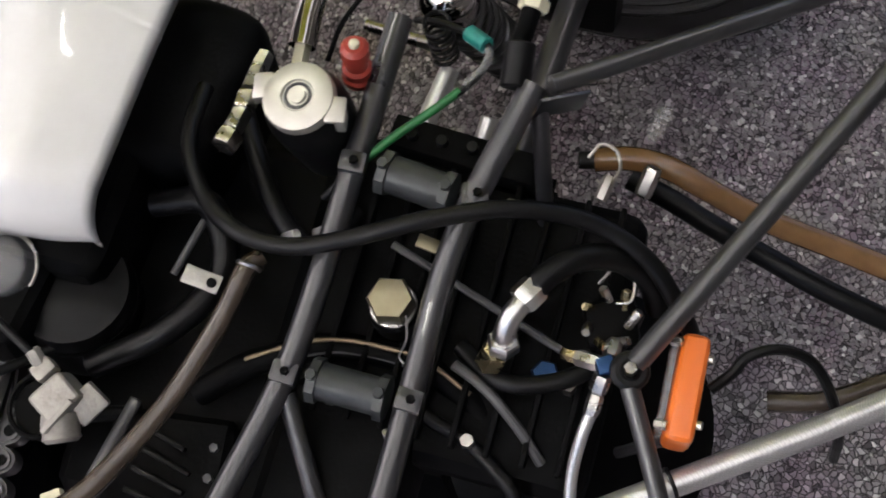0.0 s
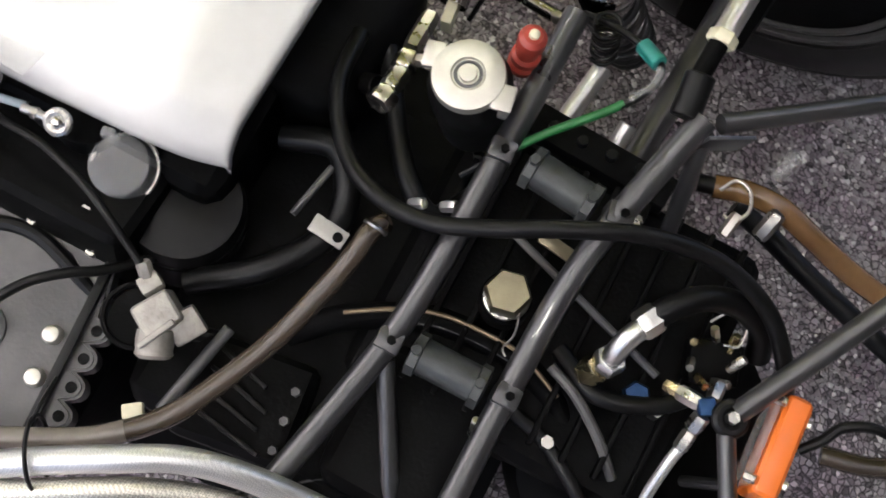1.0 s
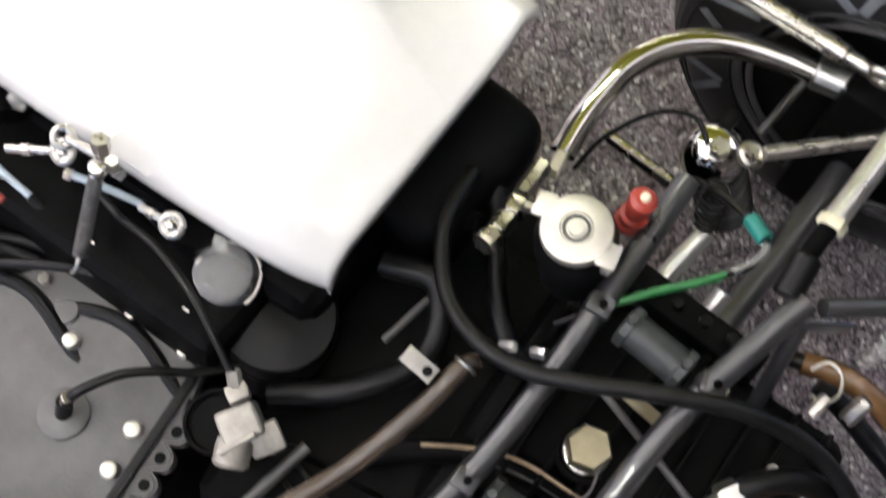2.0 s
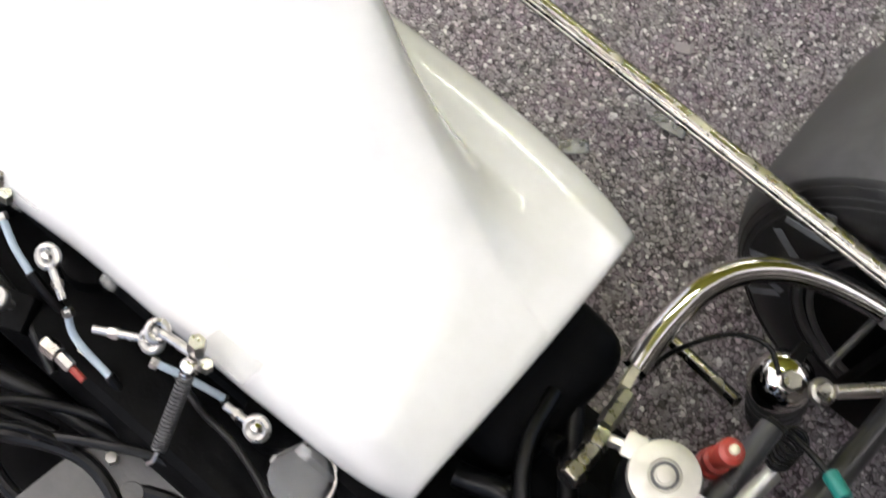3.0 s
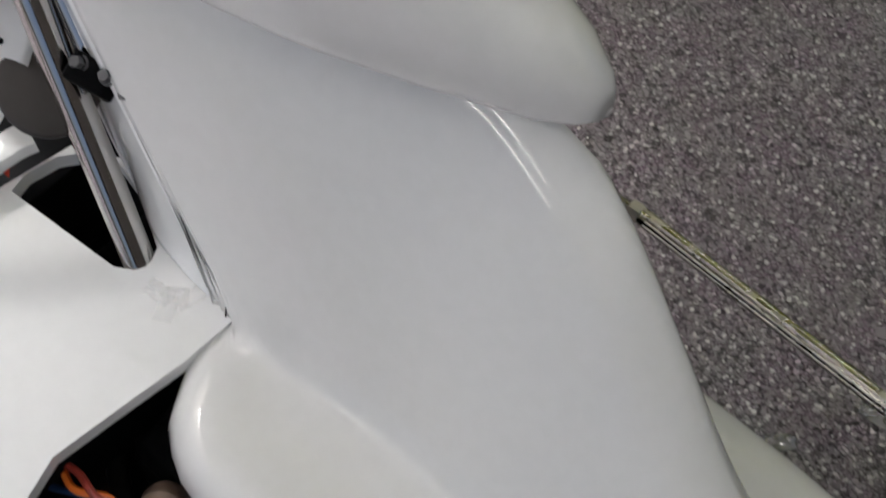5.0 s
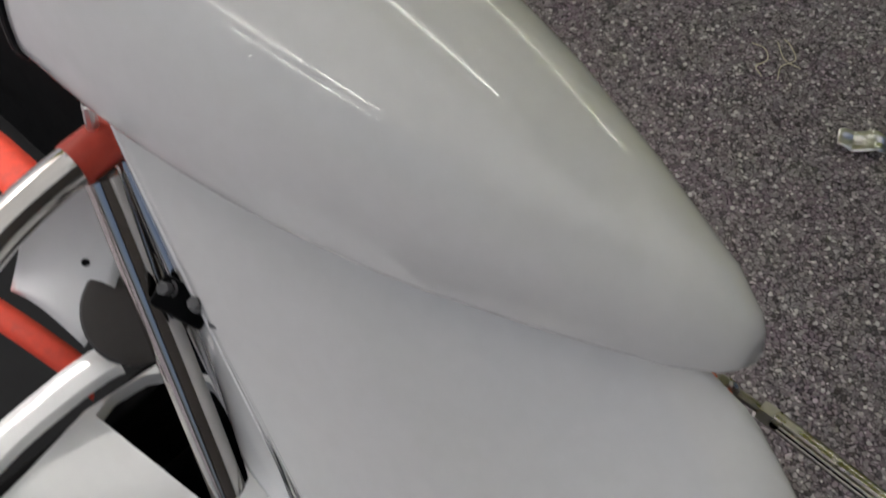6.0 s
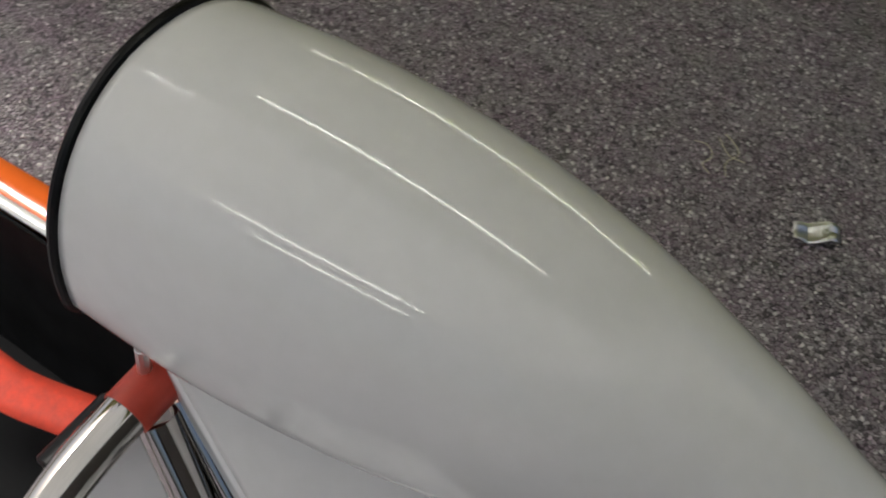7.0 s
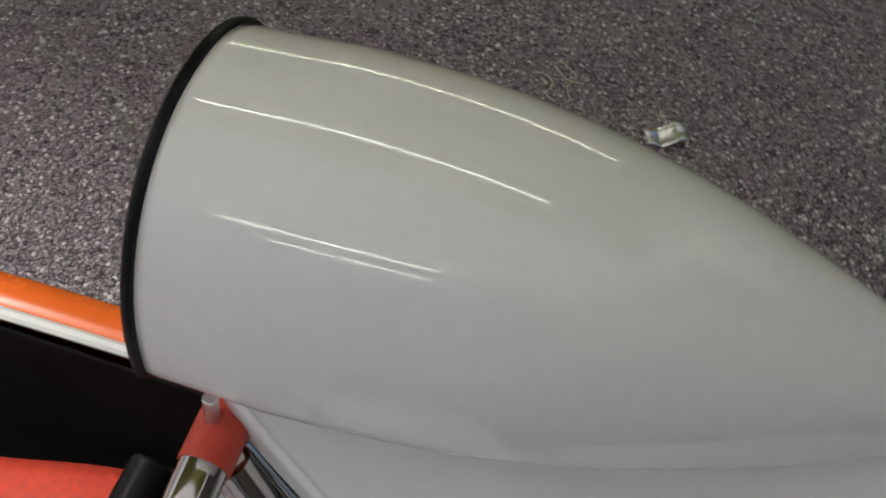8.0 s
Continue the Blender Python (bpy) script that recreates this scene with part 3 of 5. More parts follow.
def coaming():
    """The far side of the cockpit: orange top, falling to the flank."""
    rows = []
    for x in np.linspace(-2.5, -1.16, 22):
        sway = 0.05 * ((-1.45 - x) / 1.0) ** 2 if x < -1.45 else 0.0
        rows.append([Vector((x, y - sway, z)) for y, z in ((0.199, 0.540), (0.200, 0.548), (0.203, 0.552), (0.225, 0.556), (0.246, 0.550), (0.258, 0.530), (0.270, 0.45), (0.276, 0.25), (0.262, 0.10))])
    return rows


side = fit("cockpit_side", sheet(coaming(), ORANGE_PAINT, "cockpit_side"), ORANGE_PAINT, None, "orange painted cockpit side panel")
part("side_rim", sweep([Vector((x, 0.197 - (0.05 * ((-1.45 - x) / 1.0) ** 2 if x < -1.45 else 0.0), 0.551)) for x in np.linspace(-2.5, -1.18, 14)], 0.0075, 8, 3), WHITE, side, "white edge of the cockpit opening")
part("cockpit_liner", block((1.34, 0.004, 0.42), pose(-1.83, 0.190, 0.33, 0, 0, -1), 0), DEEP_BLACK, side, "black cockpit liner")
for dx, dy in ((0, 0), (0.012, -0.008), (0.024, -0.004), (0.018, 0.006), (0.034, 0.004), (0.006, 0.009)):
    part("decal_mark", block((0.012, 0.005, 0.0006), pose(-1.76 + dx, 0.195 + dy, 0.5572, 0, 0, 40), 0), WHITE, side, "pale plain decal mark")


def belt(points, width, name="harness_strap"):
    line = spline(points, 6)
    rows = [[p + Vector((0.006, -width / 2, -0.002)), p + Vector((0, -width * 0.2, 0.002)), p + Vector((0, width * 0.2, 0.002)), p + Vector((-0.006, width / 2, -0.002))] for p in line]
    ob = fit(name, sheet(rows, RED_BELT, name), RED_BELT, None, "red woven shoulder strap")
    thicken(ob, 0.003)


belt([(-1.85, 0.06, 0.36), (-1.70, 0.066, 0.385), (-1.62, 0.066, 0.39), (-1.55, 0.068, 0.39), (-1.42, 0.10, 0.385), (-1.30, 0.12, 0.37)], 0.06)
belt([(-1.62, -0.16, 0.46), (-1.42, -0.130, 0.58), (-1.285, -0.112, 0.618), (-1.185, -0.098, 0.622), (-1.14, -0.09, 0.60)], 0.024)
PANEL_A, PANEL_B, PANEL_C = (-1.250, -0.092, 0.660), (-1.147, -0.082, 0.660), (-1.152, -0.008, 0.735)
PANEL_D, PANEL_E = (-1.227, -0.071, 0.730), (-1.180, 0.009, 0.795)


def headrest_panel():
    left = (Vector(PANEL_A), Vector(PANEL_D))
    right = (Vector(PANEL_B), Vector(PANEL_C), Vector(PANEL_E))
    rows = []
    for v in np.linspace(0, 1, 14):
        a = left[0].lerp(left[1], v)
        knee = right[1] * 2 - (right[0] + right[2]) * 0.5
        c = right[0] * (1 - v) ** 2 + knee * 2 * v * (1 - v) + right[2] * v * v
        rows.append([a.lerp(c, u) + Vector((0.0, 0.0, 0.018)) * math.sin(math.pi * u) for u in np.linspace(0, 1, 12)])
    return rows


thicken(fit("headrest_panel", sheet(headrest_panel(), DECK_WHITE, "headrest_panel"), DECK_WHITE, None, "white curved aluminium headrest panel"), 0.002)
fit("panel_rivet", lathe([(0.004, 0), (0.004, 0.0015), (0.002, 0.003)], 10), DEEP_BLACK).matrix_basis = pose(-1.172, -0.040, 0.727, -20, 10, 0)
pad = fit("headrest_pad", lathe([(0.050, -0.006), (0.052, 0.0), (0.050, 0.003), (0.040, 0.005), (0.002, 0.006)], 32), LEATHER, None, "black rounded headrest pad")
across, facing = Vector((-0.58, 0.81, 0.05)).normalized(), Vector((0.35, 0.15, 0.92)).normalized()
pad.matrix_basis = Matrix.Translation((-1.125, -0.030, 0.690)) @ Matrix((across, facing.cross(across), facing)).transposed().to_4x4() @ Matrix.Diagonal((1.1, 0.95, 1, 1))
fit("headrest_roll", rod((-1.262, 0.03, 0.70), (-1.268, -0.05, 0.69), 0.022, 20), RUBBER)

# ---- roll hoop ----
hoop = fit("roll_hoop", sweep([(-1.15, 0.36, 0.45), (-1.16, 0.33, 0.62), (-1.175, 0.26, 0.76), (-1.18, 0.16, 0.822), (-1.18, 0.05, 0.834), (-1.18, -0.03, 0.831), (-1.18, -0.09, 0.818), (-1.18, -0.15, 0.785), (-1.178, -0.20, 0.735), (-1.17, -0.235, 0.66), (-1.155, -0.26, 0.50), (-1.14, -0.27, 0.30)], 0.0195, 20, 8), CHROME, None, "chrome plated steel roll hoop")
part("tape_band", sweep([(-1.18, -0.012, 0.832), (-1.18, 0.012, 0.8335), (-1.18, 0.040, 0.834)], 0.0212, 20, 4), RED_TAPE, hoop, "red tape band")
part("hoop_clip", rod((-1.184, 0.018, 0.848), (-1.184, 0.022, 0.879), 0.006, 10), ALUMINIUM, hoop)
part("hoop_bolt", rod((-1.20, -0.122, 0.815), (-1.205, -0.128, 0.822), 0.005, 8), BRASS, hoop)
stay = fit("roll_hoop_stay", sweep([(-1.168, 0.004, 0.812), (-0.945, -0.085, 0.518)], 0.0172, 18), CHROME, None, "chrome plated stay passing through the deck")
fit("inner_stay", sweep([(-1.165, 0.030, 0.815), (-1.065, -0.003, 0.715)], 0.0125, 14), CHROME)
joint_at = Vector((-1.065, -0.012, 0.742))
joint = fit("stay_joint", block((0.05, 0.03, 0.012), pose(*joint_at, 20, 30, 25), 0.004), CASTING, None, "dark steel joint bolted to the stay")
for d in ((-0.012, -0.003, 0.012), (0.016, 0.006, 0.008), (0.034, 0.010, -0.008)):
    part("bolt", hexagon(joint_at + Vector(d), joint_at + Vector(d) + Vector((0.003, -0.006, 0.011)), 0.011), GREY_CASTING, joint)
    part("washer", ring(joint_at + Vector(d), (0.3, -0.5, 1), 0.0075, 0.0015, 14, 6), GREY_CASTING, joint)

# ---- rear suspension ----
ROD_A, ROD_B = Vector((-0.672, 0.4375, 0.391)), Vector((0.120, 0.360, 0.474))
rr = fit("radius_rod", rod(ROD_A, ROD_B, 0.0118, 20), NICKEL, None, "nickel plated steel radius rod")
across_rod = (ROD_B - ROD_A).normalized().cross(Vector((0, 0, 1))).normalized()
# Three thin steel strips standing out along the rod's upper flank.
for k in range(3):
    a = 1.95 + k * 0.5
    off = across_rod * (-0.0114 * math.cos(a)) + Vector((0, 0, 0.0114 * math.sin(a)))
    part("rod_strip", rod(ROD_A.lerp(ROD_B, 0.015) + off, ROD_A.lerp(ROD_B, 0.97) + off, 0.0019, 8), STEEL, rr)
part("rear_fitting", rod(ROD_B, ROD_B + Vector((0.030, -0.003, 0.003)), 0.0085, 14), STEEL, rr)
part("rear_eye", ring(ROD_B + Vector((0.042, -0.004, 0.004)), (0, 1, 0.2), 0.013, 0.006), STEEL, rr)
part("lock_nut", hexagon((-0.690, 0.4375, 0.391), (-0.670, 0.4375, 0.391), 0.024), PALE_CAP, rr, "pale aluminium lock nut")
part("rod_end", rod((-0.725, 0.437, 0.391), (-0.688, 0.4375, 0.391), 0.006, 10), STEEL, rr)
part("rod_eye", ring((-0.735, 0.437, 0.391), (0, 1, 0.2), 0.012, 0.006), STEEL, rr)
br = fit("pickup_bracket", block((0.046, 0.060, 0.034), pose(-0.746, 0.405, 0.388, 0, 0, -10), 0.012), ORANGE_PAINT, None, "orange painted suspension pick-up bracket")
part("bracket_bolt", hexagon((-0.738, 0.425, 0.404), (-0.738, 0.425, 0.416), 0.014), STEEL, br)
fit("outrigger", sweep([(-0.75, 0.40, 0.39), (-0.76, 0.22, 0.38)], 0.016, 12), BLACK_PAINT)


def rear_wheel():
    w = new("rear_wheel")
    w.parent, w.matrix_parent_inverse = car, car_at
    w.location = (0.200, 0.408, 0.304)
    tagged(w, "wide black slick rear tyre on a dark rim")
    prof = [(0.178, 0.02), (0.184, 0.004), (0.212, -0.008), (0.250, -0.006), (0.276, 0.006), (0.288, 0.020), (0.2895, 0.0235)]
    part("tyre", along(lathe(prof, 96), (0, 0, 0), (0, 1, 0)), TYRE, w, "black rubber sidewall")
    part("tread", along(lathe([(0.2885, 0.021), (0.297, 0.034), (0.303, 0.055), (0.304, 0.16), (0.303, 0.27), (0.295, 0.30), (0.24, 0.318), (0.184, 0.305)], 96), (0, 0, 0), (0, 1, 0)), TREAD, w, "grey slick tread, paler than the sidewall")
    for rad, y in ((0.196, -0.005), (0.262, -0.001), (0.272, 0.004), (0.281, 0.0125)):
        part("moulded_rib", ring((0, y, 0), (0, 1, 0), rad, 0.0017, 72, 6), TYRE, w)
    for a0, slant, size in ((150, 34, 0.060), (159, -30, 0.066), (172, 30, 0.050), (186, -24, 0.058), (197, 26, 0.062), (206, -28, 0.050), (112, 30, 0.055), (122, -28, 0.055)):
        a = radians(a0)
        bm = block((size, 0.0014, 0.013), pose(0.232 * math.cos(a), -0.0082, 0.232 * math.sin(a)) @ Matrix.Rotation(-a + radians(slant), 4, "Y"), 0.0005, 1)
        part("sidewall_mark", bm, TYRE_MARK, w, "worn pale sidewall bar")
    for rad, wide in ((0.190, 0.007), (0.172, 0.005)):
        part("rim_lip", ring((0, 0.004, 0), (0, 1, 0), rad, wide, 64, 8), GREY_CASTING, w, "grey metal rim lip")
    part("rim", along(lathe([(0.184, 0.006), (0.176, 0.010), (0.168, 0.018), (0.160, 0.12), (0.09, 0.15), (0.06, 0.17)], 56), (0, 0, 0), (0, 1, 0)), CASTING, w, "black deep-dished rim")
    for k in range(6):
        a = radians(60 * k + 20)
        part("spoke", block((0.10, 0.02, 0.026), pose(0.105 * math.cos(a), 0.135, 0.105 * math.sin(a)) @ Matrix.Rotation(-a, 4, "Y"), 0.006), CASTING, w)
    part("hub", along(lathe([(0.05, 0.03), (0.055, 0.08), (0.07, 0.10), (0.07, 0.16)], 28), (0, 0, 0), (0, 1, 0)), CASTING, w)
    return w


rear_wheel()
fit("upright", block((0.10, 0.05, 0.28), pose(0.185, 0.365, 0.30), 0.015), CASTING, None, "black cast rear upright")
fit("drive_shaft", sweep([(0.17, 0.05, 0.29), (0.195, 0.42, 0.304)], 0.017, 14), BLACK_PAINT)
bar = fit("anti_roll_bar", sweep([(-0.077, 0.128, 0.390), (-0.080, 0.17, 0.397), (-0.078, 0.215, 0.404), (-0.072, 0.252, 0.409), (-0.052, 0.292, 0.411), (-0.018, 0.325, 0.412), (0.02, 0.345, 0.412), (0.064, 0.358, 0.411), (0.105, 0.365, 0.410)], 0.0158, 20, 8), CHROME, None, "chrome plated bent anti-roll bar")
part("bar_end", rod((0.100, 0.3645, 0.410), (0.152, 0.372, 0.410), 0.0185, 18), ALUMINIUM, bar)
part("bar_clamp", block((0.012, 0.04, 0.026), pose(-0.076, 0.122, 0.386, 0, 0, 8), 0.002), YELLOW, bar, "cream clamp block at the bar's root")
part("drop_link_eye", ring((0.098, 0.362, 0.408), (0.2, 1, 0), 0.013, 0.005, 18, 8), STEEL, bar)
fit("drop_link", rod((0.098, 0.358, 0.40), (0.088, 0.28, 0.38), 0.005, 10), BLACK_PAINT)
fit("brake_line", sweep([(-0.065, 0.145, 0.33), (-0.055, 0.19, 0.35), (-0.02, 0.235, 0.38), (0.02, 0.245, 0.40), (0.05, 0.225, 0.40)], 0.0032, 8), RUBBER)
fit("lower_link", rod((-0.075, 0.265, 0.20), (0.045, 0.232, 0.25), 0.009, 12), NICKEL)

dome = fit("shock_top", lathe([(0.036, -0.02), (0.0365, 0), (0.035, 0.010), (0.030, 0.020), (0.022, 0.027), (0.012, 0.030), (0.003, 0.031)], 32), CHROME, None, "polished dome on the damper top mount")
dome.matrix_basis = pose(0.058, 0.236, 0.372, 8, 0, 0)
part("dome_nut", hexagon((0.004, -0.006, 0.026), (0.004, -0.006, 0.044), 0.021), STEEL, dome)
part("dome_slot", block((0.016, 0.05, 0.012), pose(-0.004, 0.018, 0.022), 0.003), CASTING, dome)
fit("damper_body", rod((0.062, 0.236, 0.36), (0.10, 0.30, 0.12), 0.020, 18), ALUMINIUM)
fit("damper_spring", coil((0.062, 0.238, 0.35), (0.10, 0.302, 0.13), 0.032, 0.0048, 9), BLACK_PAINT, None, "black coil spring round the damper")
tl = fit("toe_link", rod((0.105, 0.242, 0.418), (0.235, 0.364, 0.42), 0.0085, 14), STEEL, None, "plated steel toe link")
part("link_eye", ring((0.094, 0.233, 0.416), (0.2, 0, 1), 0.011, 0.0055, 20, 8), STEEL, tl)
part("link_bolt", hexagon((0.094, 0.233, 0.412), (0.094, 0.233, 0.430), 0.012), STEEL, tl)
fit("small_spring", coil((0.088, 0.135, 0.50), (0.094, 0.13, 0.44), 0.013, 0.0022, 6), RUBBER, None, "small black return spring")


# ---- rear frame over the gearbox ----
def frame_tube(points, r, label=""):
    return fit("frame_tube", sweep(points, r, 16, 4), BLACK_PAINT, None, label)


frame_tube([(0.059, 0.118, 0.524), (0.058, 0.02, 0.512), (0.056, -0.05, 0.505), (0.053, -0.147, 0.485), (0.042, -0.244, 0.46), (0.010, -0.390, 0.44), (-0.005, -0.46, 0.43)], 0.0128, "black painted cross tube over the gearbox")
frame_tube([(0.209, 0.061, 0.560), (0.180, -0.048, 0.530), (0.168, -0.120, 0.502), (0.164, -0.223, 0.462), (0.164, -0.42, 0.44)], 0.0128, "black painted cross tube over the gearbox")
tb = frame_tube([(0.198, 0.26, 0.585), (0.190, 0.135, 0.575)], 0.0115, "bright end of the upper cross link")
tb.data.materials[0] = ALUMINIUM
lk = fit("link_adjuster", rod((0.190, 0.135, 0.575), (0.187, 0.085, 0.568), 0.0095, 14), CASTING)
part("lock_nut", hexagon((0.1905, 0.138, 0.5755), (0.1900, 0.126, 0.574), 0.025), YELLOW, lk, "pale plated lock nut")
fit("link_boot", rod((0.188, 0.095, 0.569), (0.192, 0.055, 0.557), 0.0145, 16), RUBBER)
frame_tube([(0.224, 0.064, 0.560), (0.419, 0.228, 0.500), (0.52, 0.31, 0.47)], 0.0095)
fit("gusset", block((0.05, 0.004, 0.03), pose(0.235, 0.055, 0.545, 0, 20, 35), 0.001), BLACK_PAINT)
frame_tube([(0.216, 0.053, 0.550), (0.237, -0.016, 0.400), (0.24, -0.03, 0.36)], 0.0085)
frame_tube([(0.355, -0.152, 0.498), (0.503, 0.127, 0.580), (0.56, 0.235, 0.61)], 0.0105, "long black rod end link")
frame_tube([(0.355, -0.172, 0.492), (0.396, -0.245, 0.470), (0.43, -0.31, 0.45)], 0.0088)
frame_tube([(0.048, -0.252, 0.452), (0.111, -0.362, 0.400), (0.14, -0.42, 0.37)], 0.0095)
eye = fit("rod_end_eye", ring((0.352, -0.159, 0.497), (0.1, -0.1, 1), 0.012, 0.0062, 24, 10), RUBBER, None, "black rod end eye joining two links")
part("eye_bolt", hexagon((0.352, -0.159, 0.494), (0.352, -0.159, 0.510), 0.011), STEEL, eye)


def pivot_bush(a, b):
    a, b = Vector(a), Vector(b)
    d = (b - a).normalized()
    ob = fit("pivot_bush", rod(a, b, 0.0185, 20), BUSH, None, "grey sleeve between two flanged ends")
    for p, s in ((a, -1), (b, 1)):
        part("flange", along(lathe([(0.012, 0), (0.0225, 0.002), (0.0225, 0.011), (0.012, 0.013)], 8), p - d * 0.006, p + d), BUSH, ob)
        part("bolt_head", hexagon(p + Vector((0, 0, 0.016)), p + Vector((0, 0, 0.027)), 0.010), BUSH, ob)
    return ob


def tube_clamp(at, turn):
    ob = fit("tube_clamp", block((0.026, 0.022, 0.030), pose(*at, 0, 8, turn), 0.004), BLACK_PAINT)
    part("clamp_bolt", hexagon(Vector(at) + Vector((0.004, 0, 0.017)), Vector(at) + Vector((0.004, 0, 0.021)), 0.008), CASTING, ob)


pivot_bush((0.090, -0.036, 0.512), (0.152, -0.043, 0.512))
pivot_bush((0.072, -0.233, 0.456), (0.138, -0.233, 0.456))
for at, turn in (((0.056, -0.036, 0.508), 5), ((0.180, -0.046, 0.526), 12), ((0.043, -0.236, 0.460), 0), ((0.164, -0.231, 0.461), 0)):
    tube_clamp(at, turn)
fit("hanging_bolt", rod((0.150, -0.262, 0.452), (0.152, -0.272, 0.415), 0.004, 8), STEEL)

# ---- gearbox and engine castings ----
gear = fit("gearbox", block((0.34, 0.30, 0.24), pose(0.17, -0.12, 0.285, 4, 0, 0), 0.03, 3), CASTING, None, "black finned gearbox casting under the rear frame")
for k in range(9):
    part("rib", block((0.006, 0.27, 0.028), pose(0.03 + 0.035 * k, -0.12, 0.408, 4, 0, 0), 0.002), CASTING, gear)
for x, y in ((0.03, -0.02), (0.10, -0.005), (0.20, -0.01), (0.28, -0.05), (0.30, -0.17), (0.22, -0.245), (0.08, -0.24)):
    part("cover_bolt", hexagon((x, y, 0.40 + 0.06 * y), (x, y, 0.432 + 0.06 * y), 0.013), STEEL, gear)
plug = fit("filler_plug", hexagon((0.122, -0.145, 0.455), (0.122, -0.145, 0.482), 0.040, 12), GOLD_PLUG, None, "gold passivated hexagonal filler plug")
part("plug_collar", lathe([(0.026, 0), (0.026, 0.03), (0.022, 0.035)], 24), CASTING, gear).matrix_basis = pose(0.122, -0.145, 0.42)
part("plug_washer", ring((0.122, -0.145, 0.456), (0, 0, 1), 0.0205, 0.003, 28, 8), STEEL, plug)
part("lock_wire", sweep([(0.140, -0.155, 0.472), (0.145, -0.175, 0.462), (0.141, -0.190, 0.452), (0.147, -0.196, 0.45)], 0.0011, 6), STEEL, plug)
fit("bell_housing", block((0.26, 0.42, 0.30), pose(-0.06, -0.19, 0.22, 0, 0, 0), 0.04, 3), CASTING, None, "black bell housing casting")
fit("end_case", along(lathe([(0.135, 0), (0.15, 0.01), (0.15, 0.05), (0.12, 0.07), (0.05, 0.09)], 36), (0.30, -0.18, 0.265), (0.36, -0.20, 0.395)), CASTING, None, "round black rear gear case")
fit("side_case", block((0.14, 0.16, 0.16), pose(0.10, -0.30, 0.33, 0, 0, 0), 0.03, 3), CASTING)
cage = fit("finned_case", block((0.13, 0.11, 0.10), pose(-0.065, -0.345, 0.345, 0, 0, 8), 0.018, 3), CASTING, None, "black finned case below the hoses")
for k in range(4):
    part("fin", block((0.060 + 0.012 * (k % 2), 0.005, 0.012), pose(-0.076 + 0.006 * k, -0.318 - 0.021 * k, 0.396, 0, 0, -14 + 2 * k), 0.002), RUBBER, cage)
for k in range(3):
    part("case_screw", hexagon((-0.020 + 0.004 * k, -0.315 - 0.03 * k, 0.392), (-0.020 + 0.004 * k, -0.315 - 0.03 * k, 0.400), 0.009), GREY_CASTING, cage)
disc = fit("drilled_disc", along(lathe([(0.050, 0), (0.104, 0), (0.106, 0.004), (0.106, 0.012), (0.104, 0.015), (0.050, 0.015)], 56), (0.075, -0.441, 0.345), (0.080, -0.446, 0.445)), CASTING, None, "black ventilated brake disc beside the gearbox")
# Pale rings stand in for the highlight along the disc's edges.
for rad in (0.104, 0.074):
    part("disc_edge_glint", ring((0.0757, -0.4417, 0.360), (0.05, -0.05, 1), rad, 0.0016, 56, 6), GREY_CASTING, disc, "pale line for the highlight on the disc edge")
for k in range(12):
    a = radians(15 + 13 * k)
    at = Vector((0.0757 + 0.089 * math.cos(a), -0.4417 + 0.089 * math.sin(a), 0.3605))
    # Black plate on the solid disc, in place of an open slot's dark.
    part("vent_slot_dark", block((0.012, 0.009, 0.0016), pose(*at, 0, 0, 15 + 13 * k), 0.0006, 1), DEEP_BLACK, disc)
    part("slot_lip", ring(at, (0, 0, 1), 0.0075, 0.0011, 14, 5), GREY_CASTING, disc)
ARCH = [(-0.060, -0.262, 0.395), (-0.015, -0.225, 0.412), (0.029, -0.199, 0.415), (0.071, -0.183, 0.416), (0.117, -0.179, 0.416), (0.159, -0.181, 0.414), (0.210, -0.200, 0.405), (0.250, -0.230, 0.390)]
ar = fit("gear_case_arch", sweep([Vector(p) + Vector((0, -0.004, -0.014)) for p in ARCH], 0.014, 14), CASTING, None, "black curved casting rim")
part("arch_edge", sweep(ARCH[1:-1], 0.0026, 8), surface("worn_bronze", (0.26, 0.20, 0.13), 0.4, 0.7, 0.3, 60, 0.2), ar, "worn bronze edge")
part("arch_edge", sweep([Vector(p) + Vector((0.004, -0.011, -0.004)) for p in ARCH[2:-2]], 0.0018, 8), GREY_CASTING, ar)
fit("rear_plate", block((0.16, 0.035, 0.03), pose(0.14, 0.035, 0.42, 0, 0, -4), 0.004), CASTING)
for k in range(4):
    fit("plate_stud", rod((0.085 + 0.032 * k, 0.036, 0.43), (0.085 + 0.032 * k, 0.036, 0.445), 0.006, 10), RUBBER)

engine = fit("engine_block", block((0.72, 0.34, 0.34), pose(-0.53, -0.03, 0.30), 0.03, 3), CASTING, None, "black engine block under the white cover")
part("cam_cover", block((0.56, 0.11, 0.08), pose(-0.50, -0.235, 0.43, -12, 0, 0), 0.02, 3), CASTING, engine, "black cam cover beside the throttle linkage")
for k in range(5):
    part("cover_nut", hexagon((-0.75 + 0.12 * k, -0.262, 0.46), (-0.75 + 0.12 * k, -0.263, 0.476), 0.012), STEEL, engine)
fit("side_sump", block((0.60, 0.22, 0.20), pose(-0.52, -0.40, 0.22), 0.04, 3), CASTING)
fit("undertray", block((1.3, 0.62, 0.01), pose(-0.45, -0.14, 0.055), 0), DEEP_BLACK)
